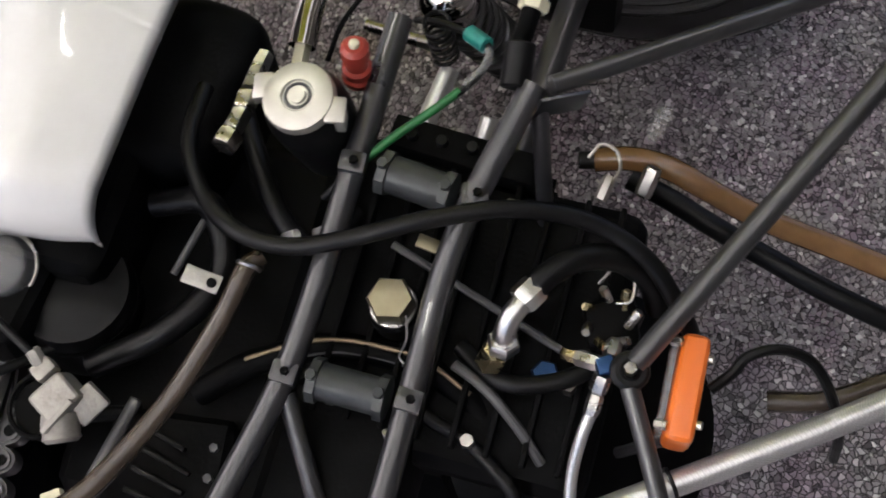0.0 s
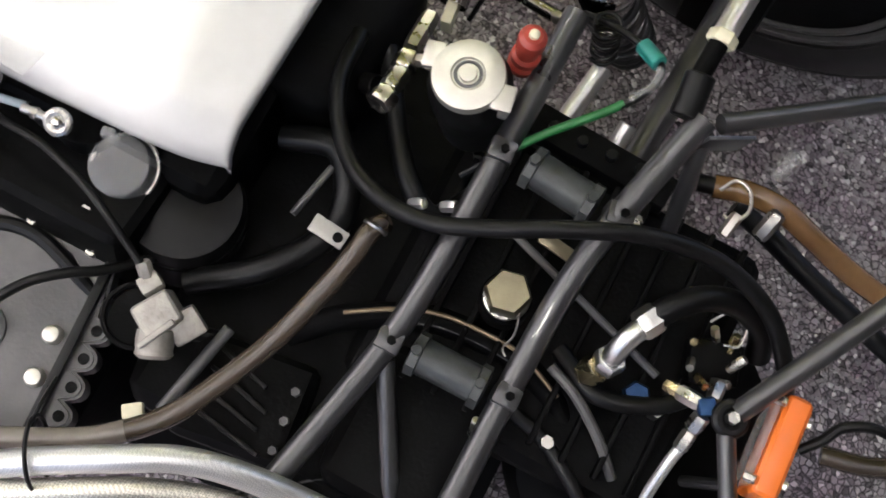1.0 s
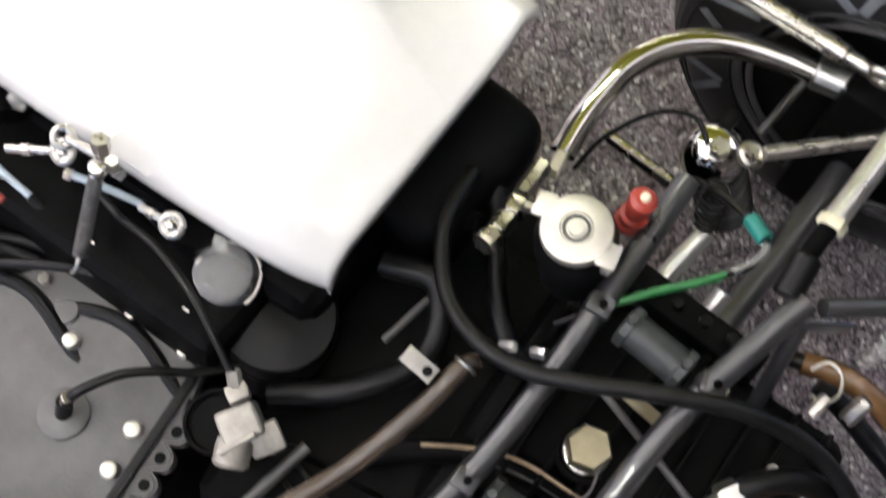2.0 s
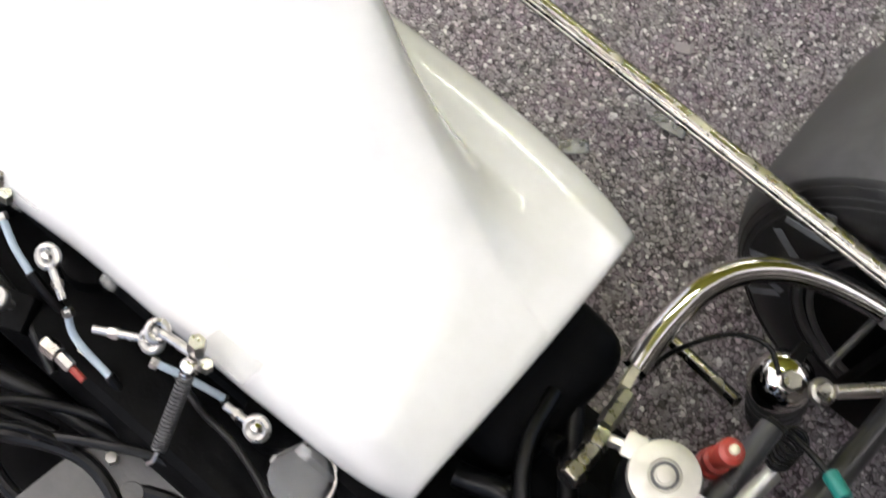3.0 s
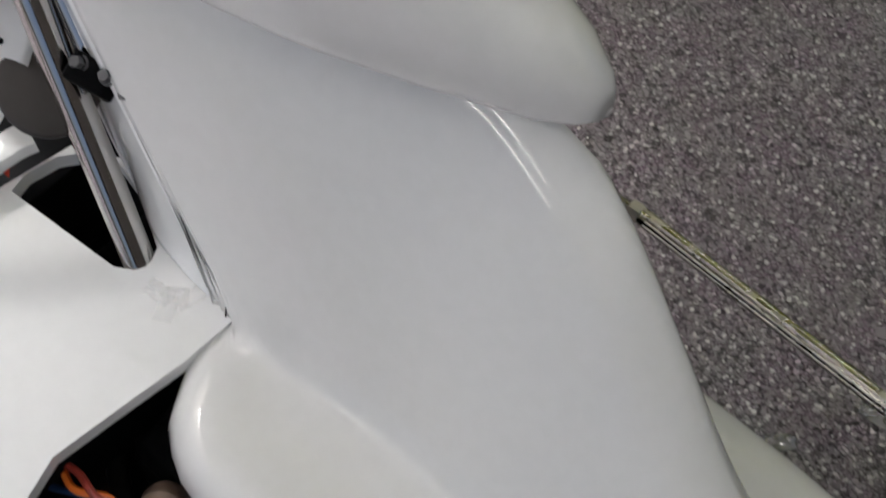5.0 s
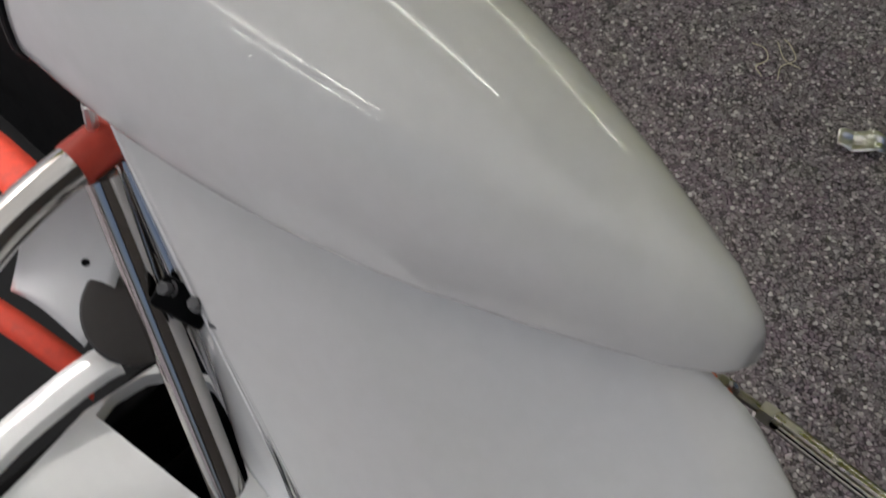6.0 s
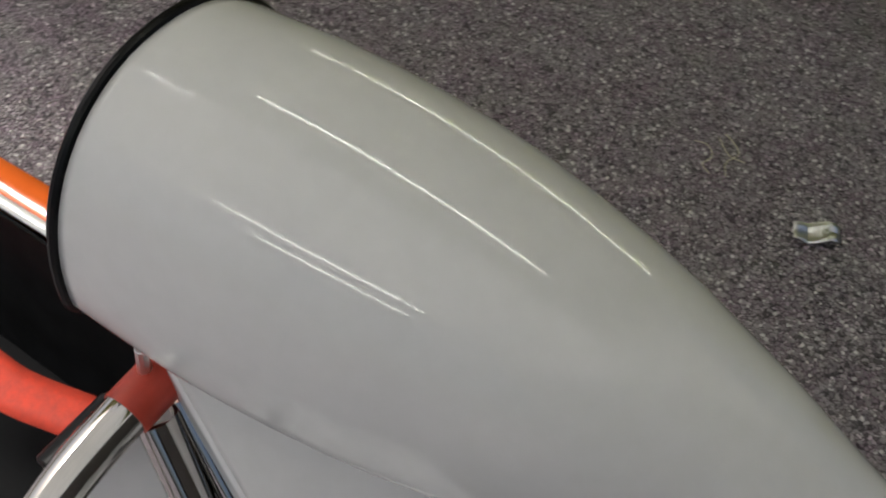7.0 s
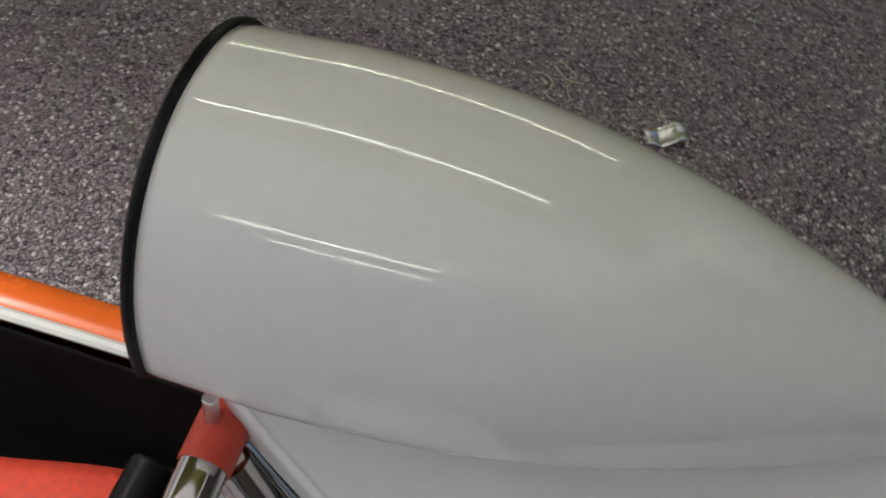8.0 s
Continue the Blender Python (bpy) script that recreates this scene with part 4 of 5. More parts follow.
for k, (x, y) in enumerate(((-0.72, -0.36), (-0.60, -0.40), (-0.44, -0.36), (-0.33, -0.33))):
    fit("wiring_loom", sweep([(x - 0.12, y - 0.02, 0.40), (x, y + 0.03, 0.425), (x + 0.12, y, 0.41), (x + 0.22, y + 0.03, 0.38)], 0.008, 10), RUBBER)

# Clutch housing plate with its drilled lugs.
LUGS = [(-0.214, -0.355), (-0.211, -0.384), (-0.207, -0.413), (-0.203, -0.442)]


def housing_plate():
    pts = [(-0.46, -0.33), (-0.433, -0.297), (-0.356, -0.275), (-0.300, -0.268), (-0.262, -0.272), (-0.236, -0.284)]
    lug = LUGS
    for x, y in lug:
        pts += [(x - 0.006 + 0.0, y + 0.0143)] + [(x - 0.002 + 0.0125 * math.cos(a), y + 0.0125 * math.sin(a)) for a in (1.25, 0.75, 0.25, -0.25, -0.75, -1.25)]
    pts += [(-0.220, -0.462), (-0.25, -0.50), (-0.34, -0.52), (-0.44, -0.48), (-0.47, -0.40)]
    bm = bmesh.new()
    vs = [bm.verts.new((x, y, 0.40)) for x, y in pts]
    bm.faces.new(vs)
    up = bmesh.ops.extrude_face_region(bm, geom=bm.faces[:])
    bmesh.ops.translate(bm, vec=(0, 0, 0.022), verts=[g for g in up["geom"] if isinstance(g, bmesh.types.BMVert)])
    bmesh.ops.bevel(bm, geom=[e for e in bm.edges if all(v.co.z > 0.42 for v in e.verts)], offset=0.003, segments=2, affect="EDGES")
    return bm, lug


bm, lugs = housing_plate()
hp = fit("clutch_housing", bm, GREY_CASTING, None, "grey cast clutch housing plate with drilled lugs")
# Black discs on the uncut lugs stand for the dark of drilled holes.
for x, y in lugs:
    part("lug_hole_dark", lathe([(0.0058, 0), (0.0058, 0.0008)], 14), DEEP_BLACK, hp).matrix_basis = pose(x - 0.002, y, 0.4222)
for x, y, r in ((-0.251, -0.378, 0.0098), (-0.244, -0.421, 0.0098), (-0.36, -0.345, 0.009)):
    sc = part("screw", lathe([(r, 0), (r, 0.006), (r * 0.8, 0.0105), (r * 0.4, 0.012)], 18), PALE_CAP, hp, "pale domed screw head")
    sc.matrix_basis = pose(x, y, 0.422)
for x, y, r in ((-0.329, -0.289, 0.006), (-0.261, -0.289, 0.006), (-0.425, -0.312, 0.006)):
    part("stud", hexagon((x, y, 0.42), (x, y, 0.431), r * 2), STEEL, hp)
for x, y, r in ((-0.318, -0.405, 0.026), (-0.385, -0.325, 0.013)):
    part("blanking_disc", lathe([(r, 0), (r, 0.003), (r * 0.94, 0.004), (r * 0.2, 0.0045)], 28), GREY_CASTING, hp).matrix_basis = pose(x, y, 0.422)
part("strap_bar", block((0.010, 0.19, 0.008), pose(-0.230, -0.375, 0.428, 0, 0, 5), 0.002), RUBBER, hp)
wire = fit("sensor_lead", sweep([(-0.318, -0.405, 0.43), (-0.316, -0.398, 0.448), (-0.305, -0.375, 0.46), (-0.285, -0.345, 0.462), (-0.262, -0.322, 0.455), (-0.235, -0.300, 0.44), (-0.20, -0.26, 0.42)], 0.0052, 12), RUBBER, None, "black lead curving off the housing")
part("lead_boot", rod((-0.318, -0.405, 0.426), (-0.315, -0.395, 0.452), 0.0085, 14), RUBBER, wire)
part("lead_ferrule", rod((-0.315, -0.395, 0.450), (-0.313, -0.390, 0.458), 0.006, 12), STEEL, wire)
fit("thin_hose", sweep([(-0.50, -0.345, 0.43), (-0.44, -0.312, 0.45), (-0.38, -0.283, 0.46), (-0.30, -0.262, 0.45), (-0.22, -0.25, 0.42)], 0.0055, 10), RUBBER)

# Black tanks beside the cover's rear edge.
for a, b, r in (((-0.215, -0.215, 0.33), (-0.205, -0.205, 0.435), 0.062),):
    tk = fit("black_canister", along(lathe([(r, 0), (r, 0.09), (r * 0.94, 0.105), (r * 0.5, 0.112)], 32), a, b), RUBBER, None, "matt black round canister")
    part("canister_band", ring(Vector(a).lerp(Vector(b), 0.75), Vector(b) - Vector(a), r, 0.003, 32, 6), CASTING, tk)
tank = fit("black_tank", block((0.12, 0.20, 0.20), pose(-0.160, 0.028, 0.385, 0, 6, -4), 0.05, 6), CASTING, None, "smooth black moulded tank under the cover's tail")
part("tank_seam", block((0.004, 0.12, 0.004), pose(-0.1005, 0.035, 0.40, 0, 6, -4), 0.001), CASTING, tank)
part("tank_boss", rod((-0.10, -0.02, 0.465), (-0.085, -0.02, 0.475), 0.011, 16), CASTING, tank)
fit("dark_hose", sweep([(-0.15, -0.10, 0.44), (-0.09, -0.09, 0.45), (-0.06, -0.15, 0.43), (-0.10, -0.22, 0.42), (-0.17, -0.27, 0.40)], 0.014, 12), RUBBER)
fit("dark_hose", sweep([(-0.10, 0.03, 0.45), (-0.06, -0.03, 0.44), (-0.02, -0.08, 0.44), (0.02, -0.10, 0.43), (0.05, -0.05, 0.42)], 0.011, 12), RUBBER)
fit("cable_rod", rod((-0.089, -0.108, 0.45), (-0.100, -0.168, 0.45), 0.004, 10), GREY_CASTING)
cl = fit("clear_bowl", lathe([(0.032, 0), (0.034, 0.012), (0.03, 0.03), (0.018, 0.036)], 28), CLEAR, None, "clear plastic bowl under the cover edge")
cl.matrix_basis = pose(-0.262, -0.205, 0.455, 10, 0, 0)
part("bowl_ring", ring((0, 0, 0.012), (0, 0, 1), 0.034, 0.002, 28, 6), STEEL, cl)

# ---- header cap and fittings ----
neck = fit("filler_neck", lathe([(0.036, -0.12), (0.040, -0.05), (0.040, -0.022), (0.036, -0.012), (0.034, -0.004)], 28), RUBBER, None, "black coolant filler neck")
neck.matrix_basis = pose(0.003, -0.003, 0.565, 4, -4, 0)
part("pressure_cap", lathe([(0.0345, -0.010), (0.0350, -0.002), (0.0335, 0.003), (0.027, 0.0048), (0.016, 0.0050), (0.0145, 0.0030), (0.0085, 0.0030), (0.0078, 0.0062), (0.003, 0.0066)], 40), PALE_CAP, neck, "pale plated pressure cap with two ears")
# Darker ring laid in the turned groove, as its shade.
part("cap_groove_shade", ring((0, 0, 0.0036), (0, 0, 1), 0.0118, 0.0016, 32, 6), GREY_CASTING, neck)
for s in (-1, 1):
    ear = block((0.020, 0.026, 0.006), pose(0.0375 * s, -0.005 * s, -0.002, 0, 8 * s, 12), 0.003)
    part("cap_ear", ear, PALE_CAP, neck)
    part("cap_lug", block((0.010, 0.018, 0.022), pose(0.0400 * s, -0.008 * s, -0.016, 0, 8 * s, 12), 0.003), PALE_CAP, neck)
bf = fit("hose_union", hexagon((-0.064, -0.055, 0.530), (-0.062, -0.038, 0.526), 0.024), NICKEL, None, "nickel and steel hose union beside the cap")
for a, b, w, mtl in (((-0.0625, -0.036, 0.526), (-0.062, -0.012, 0.520), 0.019, STEEL), ((-0.062, -0.012, 0.520), (-0.064, 0.008, 0.515), 0.022, NICKEL), ((-0.066, 0.015, 0.512), (-0.068, 0.060, 0.50), 0.017, STEEL), ((-0.055, 0.005, 0.52), (-0.040, 0.008, 0.525), 0.012, STEEL)):
    part("union_nut", hexagon(a, b, w), mtl, bf)
rc = fit("red_stopper", lathe([(0.013, 0), (0.0155, 0.004), (0.0155, 0.010), (0.012, 0.014), (0.0145, 0.017), (0.0145, 0.024), (0.011, 0.027), (0.011, 0.040), (0.0135, 0.043), (0.0135, 0.056), (0.009, 0.060)], 20), RED_PLASTIC, None, "ribbed red plastic stopper")
rc.matrix_basis = pose(0.034, 0.052, 0.508, -6, 4, 0)
part("stopper_tip", lathe([(0.005, 0), (0.005, 0.005), (0.002, 0.007)], 12), YELLOW, rc).matrix_basis = pose(0, 0, 0.059)
fit("pale_strut", rod((0.100, 0.120, 0.43), (0.087, 0.036, 0.42), 0.0105, 16), ALUMINIUM, None, "bare aluminium strut")
fit("pale_strut", rod((0.150, 0.09, 0.40), (0.145, 0.04, 0.38), 0.010, 16), ALUMINIUM)

# ---- hoses ----
fit("main_hose", sweep([(-0.125, 0.02, 0.48), (-0.112, -0.047, 0.50), (-0.075, -0.100, 0.50), (-0.026, -0.128, 0.515), (0.027, -0.131, 0.522), (0.081, -0.114, 0.535), (0.145, -0.085, 0.548), (0.215, -0.054, 0.542), (0.283, -0.040, 0.52), (0.341, -0.054, 0.50), (0.379, -0.081, 0.47), (0.404, -0.10, 0.42), (0.41, -0.12, 0.36)], 0.0085, 16), RUBBER, None, "black rubber hose looping over the frame")
br = fit("smoked_hose", sweep([(-0.012, -0.140, 0.478), (-0.018, -0.156, 0.488), (-0.026, -0.204, 0.482), (-0.047, -0.277, 0.472), (-0.072, -0.338, 0.470), (-0.104, -0.396, 0.470), (-0.158, -0.445, 0.470), (-0.226, -0.480, 0.470), (-0.30, -0.51, 0.47)], 0.0105, 16), SMOKE, None, "smoky brown clear hose with reinforced end")
part("hose_clip", ring((-0.016, -0.150, 0.487), (-0.1, -0.9, -0.1), 0.0112, 0.0022, 20, 6), STEEL, br)
part("hose_braid", sweep([(-0.128, -0.421, 0.470), (-0.158, -0.445, 0.470), (-0.226, -0.480, 0.470), (-0.30, -0.51, 0.47)], 0.0110, 16), PALE_SMOKE, br, "paler reinforced hose end")
fit("braided_hose", sweep([(-0.32, -0.555, 0.50), (-0.242, -0.520, 0.50), (-0.175, -0.479, 0.50), (-0.118, -0.447, 0.50), (-0.066, -0.420, 0.49), (-0.013, -0.407, 0.47), (0.045, -0.402, 0.44), (0.12, -0.40, 0.40)], 0.0128, 18), BRAID_STEEL, None, "thick silver braided oil hose")
fit("braided_hose", sweep([(-0.32, -0.575, 0.485), (-0.211, -0.527, 0.487), (-0.142, -0.490, 0.487), (-0.082, -0.458, 0.478), (-0.017, -0.436, 0.455), (0.06, -0.43, 0.42)], 0.0118, 18), BRAID_CREAM, None, "cream woven braided hose below the silver one")
fit("cable_tie", ring((-0.183, -0.475, 0.487), (1, 0.6, 0), 0.034, 0.0022, 24, 6), RUBBER, None, "black cable tie round the hoses")
fit("tie_tail", sweep([(-0.197, -0.452, 0.505), (-0.200, -0.43, 0.50), (-0.21, -0.41, 0.47)], 0.0018, 6), RUBBER)
fit("braided_hose", sweep([(0.30, -0.315, 0.40), (0.369, -0.267, 0.42), (0.440, -0.217, 0.43), (0.506, -0.171, 0.44), (0.578, -0.119, 0.45), (0.66, -0.06, 0.45)], 0.0125, 18), BRAID_STEEL, None, "thick silver braided hose behind the gearbox")
fit("cable_tie", ring((0.412, -0.236, 0.427), (0.8, 0.55, 0), 0.0145, 0.0022, 20, 6), RUBBER)
am = fit("amber_hose", sweep([(0.262, 0.098, 0.33), (0.300, 0.108, 0.332), (0.340, 0.108, 0.33), (0.385, 0.098, 0.32), (0.453, 0.086, 0.30), (0.545, 0.079, 0.28), (0.66, 0.062, 0.27)], 0.0135, 18), AMBER, None, "amber clear plastic breather hose")
fit("black_hose", sweep([(0.30, 0.118, 0.25), (0.345, 0.108, 0.245), (0.394, 0.092, 0.24), (0.463, 0.068, 0.24), (0.56, 0.040, 0.235), (0.66, 0.02, 0.23)], 0.013, 14), RUBBER)
part("hose_tail", rod((0.245, 0.094, 0.329), (0.268, 0.099, 0.331), 0.010, 14), RUBBER, am)
gr = fit("green_lead", sweep([(0.030, -0.065, 0.48), (0.053, -0.040, 0.50), (0.086, 0.000, 0.512), (0.123, 0.037, 0.524), (0.148, 0.065, 0.532), (0.156, 0.091, 0.532), (0.150, 0.106, 0.53), (0.126, 0.119, 0.52), (0.093, 0.134, 0.50), (0.060, 0.147, 0.47)], 0.0036, 10), RUBBER, None, "thin lead in a green sleeve")
part("sleeve", sweep([(0.060, -0.032, 0.504), (0.086, 0.000, 0.512), (0.123, 0.037, 0.524), (0.138, 0.054, 0.529)], 0.0044, 12), GREEN, gr, "green plastic sleeve")
part("clear_bend", sweep([(0.142, 0.058, 0.530), (0.152, 0.075, 0.532), (0.156, 0.091, 0.532), (0.153, 0.100, 0.531)], 0.0048, 10), CLEAR, gr)
part("connector", rod((0.151, 0.104, 0.531), (0.128, 0.119, 0.521), 0.0085, 14), TEAL, gr, "teal connector")
fh = fit("oil_line", sweep([(0.250, -0.112, 0.500), (0.262, -0.094, 0.508), (0.285, -0.072, 0.506), (0.318, -0.058, 0.488), (0.350, -0.060, 0.455), (0.365, -0.075, 0.42)], 0.0125, 16), RUBBER, None, "black oil line with a polished elbow")
part("elbow", sweep([(0.234, -0.158, 0.455), (0.235, -0.152, 0.485), (0.239, -0.136, 0.50), (0.248, -0.118, 0.502)], 0.0105, 14), ALUMINIUM, fh, "polished aluminium elbow")
part("elbow_nut", hexagon((0.243, -0.124, 0.502), (0.254, -0.105, 0.502), 0.026), ALUMINIUM, fh)
part("elbow_nut", hexagon((0.2345, -0.160, 0.462), (0.235, -0.155, 0.478), 0.027), ALUMINIUM, fh)
part("brass_boss", hexagon((0.222, -0.172, 0.436), (0.230, -0.163, 0.462), 0.025), BRASS, fh, "brass union")
fit("banjo_hose", sweep([(0.19, -0.16, 0.42), (0.24, -0.185, 0.43), (0.30, -0.165, 0.43), (0.335, -0.12, 0.42), (0.345, -0.08, 0.40)], 0.009, 12), RUBBER)
bc = fit("blue_cap", lathe([(0.014, 0), (0.0145, 0.010), (0.012, 0.014)], 6), BLUE, None, "blue anodised cap")
bc.matrix_basis = pose(0.276, -0.166, 0.415)
te = fit("tee_union", block((0.016, 0.016, 0.014), pose(0.330, -0.158, 0.488, 0, 0, 30), 0.003), BLUE, None, "small blue tee union with plated arms")
for a, b, w, mtl in (((0.290, -0.152, 0.470), (0.303, -0.154, 0.476), 0.011, BRASS), ((0.303, -0.154, 0.476), (0.324, -0.157, 0.486), 0.014, STEEL), ((0.330, -0.166, 0.486), (0.3285, -0.180, 0.476), 0.015, STEEL), ((0.3285, -0.182, 0.474), (0.327, -0.200, 0.466), 0.013, STEEL), ((0.332, -0.150, 0.488), (0.333, -0.132, 0.480), 0.013, STEEL)):
    part("arm_nut", hexagon(a, b, w), mtl, te)
fit("clutch_line", sweep([(0.327, -0.200, 0.466), (0.324, -0.222, 0.455), (0.324, -0.256, 0.43), (0.335, -0.31, 0.40)], 0.0058, 12), BRAID_STEEL, None, "slim braided clutch line")
bl = fit("caliper", block((0.05, 0.045, 0.04), pose(0.325, -0.105, 0.43, 10, 0, 20), 0.008), CASTING, None, "black caliper with bright bleed fittings")
for k in range(7):
    a = radians(50 * k)
    part("bleed_fitting", hexagon((0.322 + 0.018 * math.cos(a), -0.108 + 0.020 * math.sin(a), 0.448), (0.324 + 0.026 * math.cos(a + 0.4), -0.106 + 0.030 * math.sin(a + 0.4), 0.462), 0.008), (STEEL, BRASS)[k % 2], bl)
part("lock_wire", sweep([(0.305, -0.075, 0.455), (0.318, -0.060, 0.47), (0.335, -0.065, 0.468), (0.338, -0.085, 0.46), (0.325, -0.09, 0.455)], 0.0014, 6), STEEL, bl)
fit("wire_clip", sweep([(0.262, 0.062, 0.42), (0.272, 0.075, 0.43), (0.288, 0.07, 0.432), (0.296, 0.052, 0.43), (0.287, 0.035, 0.425), (0.276, 0.04, 0.42)], 0.002, 6), STEEL)
fit("bright_fitting", hexagon((0.284, 0.020, 0.42), (0.288, 0.045, 0.425), 0.012), STEEL)
fit("bright_fitting", hexagon((0.322, 0.050, 0.38), (0.328, 0.075, 0.40), 0.016), STEEL)
fit("bright_fitting", hexagon((0.318, 0.135, 0.34), (0.324, 0.155, 0.37), 0.016), CLEAR)
fit("gear_rod", rod((0.098, -0.079, 0.430), (0.285, -0.140, 0.425), 0.0042, 10), GREY_CASTING, None, "thin dull gear selector rod")
fit("selector_plate", block((0.046, 0.014, 0.005), pose(0.146, -0.075, 0.442, 0, 8, -6), 0.0015), GOLD_PLUG, None, "dull gold selector plate")
fit("grey_pipe", sweep([(0.190, -0.180, 0.428), (0.225, -0.195, 0.428), (0.265, -0.222, 0.415), (0.292, -0.245, 0.395)], 0.0055, 10), GREY_CASTING)
fit("grey_pipe", sweep([(0.165, -0.226, 0.405), (0.181, -0.234, 0.402), (0.213, -0.242, 0.40), (0.250, -0.262, 0.40), (0.275, -0.281, 0.395), (0.29, -0.31, 0.37)], 0.0075, 12), RUBBER)
fit("grey_pipe", rod((-0.104, -0.292, 0.42), (-0.124, -0.392, 0.415), 0.0065, 12), GREY_CASTING)
tabm = fit("white_bracket", block((0.036, 0.018, 0.003), pose(-0.050, -0.177, 0.502, 0, 12, -4), 0.001), CAST_ALU, None, "small pale drilled bracket")
# The bracket is uncut; a black disc gives the hole its dark.
part("bracket_hole_dark", lathe([(0.005, 0), (0.005, 0.001)], 14), DEEP_BLACK, tabm).matrix_basis = pose(-0.040, -0.178, 0.5015, 0, 12, 0)
fit("cream_block", block((0.020, 0.014, 0.012), pose(-0.140, -0.404, 0.44, 0, 0, 35), 0.002), YELLOW)
for x, y, z in ((-0.004, -0.105, 0.45), (0.025, -0.093, 0.45)):
    fit("bright_clip", hexagon((x, y, z), (x + 0.014, y + 0.004, z + 0.010), 0.011), ALUMINIUM)

# Slave cylinder: clustered cast blocks with a threaded cable inlet.
sl = fit("slave_cylinder", block((0.034, 0.040, 0.034), pose(-0.160, -0.314, 0.462, 6, 10, -32), 0.006, 3), WARM_CAST, None, "cast aluminium slave cylinder with cable inlet")
part("slave_head", along(lathe([(0.012, 0), (0.0175, 0.003), (0.0185, 0.012), (0.0175, 0.022), (0.0185, 0.026), (0.014, 0.030)], 20), (-0.157, -0.326, 0.458), (-0.146, -0.352, 0.452)), WARM_CAST, sl, "ribbed cast end cup")
part("slave_rib", block((0.006, 0.040, 0.038), pose(-0.150, -0.330, 0.462, 6, 10, -26), 0.002), WARM_CAST, sl)
part("slave_flange", block((0.030, 0.034, 0.012), pose(-0.134, -0.312, 0.456, 8, 22, -30), 0.004, 2), WARM_CAST, sl)
part("slave_inlet", block((0.018, 0.022, 0.018), pose(-0.178, -0.294, 0.474, 0, 0, -30), 0.004, 2), WARM_CAST, sl)
part("slave_nut", hexagon((-0.192, -0.280, 0.487), (-0.183, -0.290, 0.478), 0.013), WARM_CAST, sl)
part("slave_body", along(lathe([(0.03, 0), (0.032, 0.03), (0.028, 0.04)], 24), (-0.185, -0.325, 0.40), (-0.182, -0.325, 0.46)), CASTING, sl)
part("slave_band", ring((-0.184, -0.325, 0.445), (0, 0, 1), 0.031, 0.003, 24, 6), CASTING, sl)
fit("throttle_cable", sweep([(-0.42, -0.215, 0.50), (-0.367, -0.228, 0.52), (-0.316, -0.232, 0.522), (-0.257, -0.250, 0.515), (-0.188, -0.285, 0.485)], 0.0042, 10), RUBBER, None, "black cable running to the slave cylinder")

# Orange lamp at the rear with its lead.
lamp_m = pose(0.404, -0.160, 0.470, 0, 0, 2)
ol = fit("rear_lamp", block((0.026, 0.098, 0.06), lamp_m, 0.009, 3), ORANGE, None, "orange plastic rear lamp housing")
part("lens", block((0.006, 0.088, 0.05), lamp_m @ pose(-0.017, 0, 0), 0.002), CLEAR, ol, "clear lens")
for s in (-1, 1):
    part("lens_screw", hexagon(lamp_m @ Vector((-0.022, 0.038 * s, 0.026)), lamp_m @ Vector((-0.012, 0.038 * s, 0.030)), 0.008), STEEL, ol)
    part("housing_screw", rod(lamp_m @ Vector((0.012, 0.03 * s, 0.02)), lamp_m @ Vector((0.018, 0.03 * s, 0.022)), 0.004, 8), STEEL, ol)
fit("lamp_lead", sweep([(0.425, -0.150, 0.465), (0.440, -0.132, 0.472), (0.450, -0.115, 0.478), (0.476, -0.102, 0.480), (0.506, -0.104, 0.47), (0.533, -0.123, 0.44), (0.556, -0.143, 0.38), (0.57, -0.15, 0.30)], 0.0052, 10), RUBBER, None, "black lead of the rear lamp")
fit("lamp_bracket", rod((0.40, -0.20, 0.45), (0.36, -0.21, 0.36), 0.006, 10), BLACK_PAINT)
fit("grey_hose", sweep([(0.50, -0.10, 0.26), (0.56, -0.085, 0.27), (0.63, -0.04, 0.28)], 0.012, 12), SMOKE)

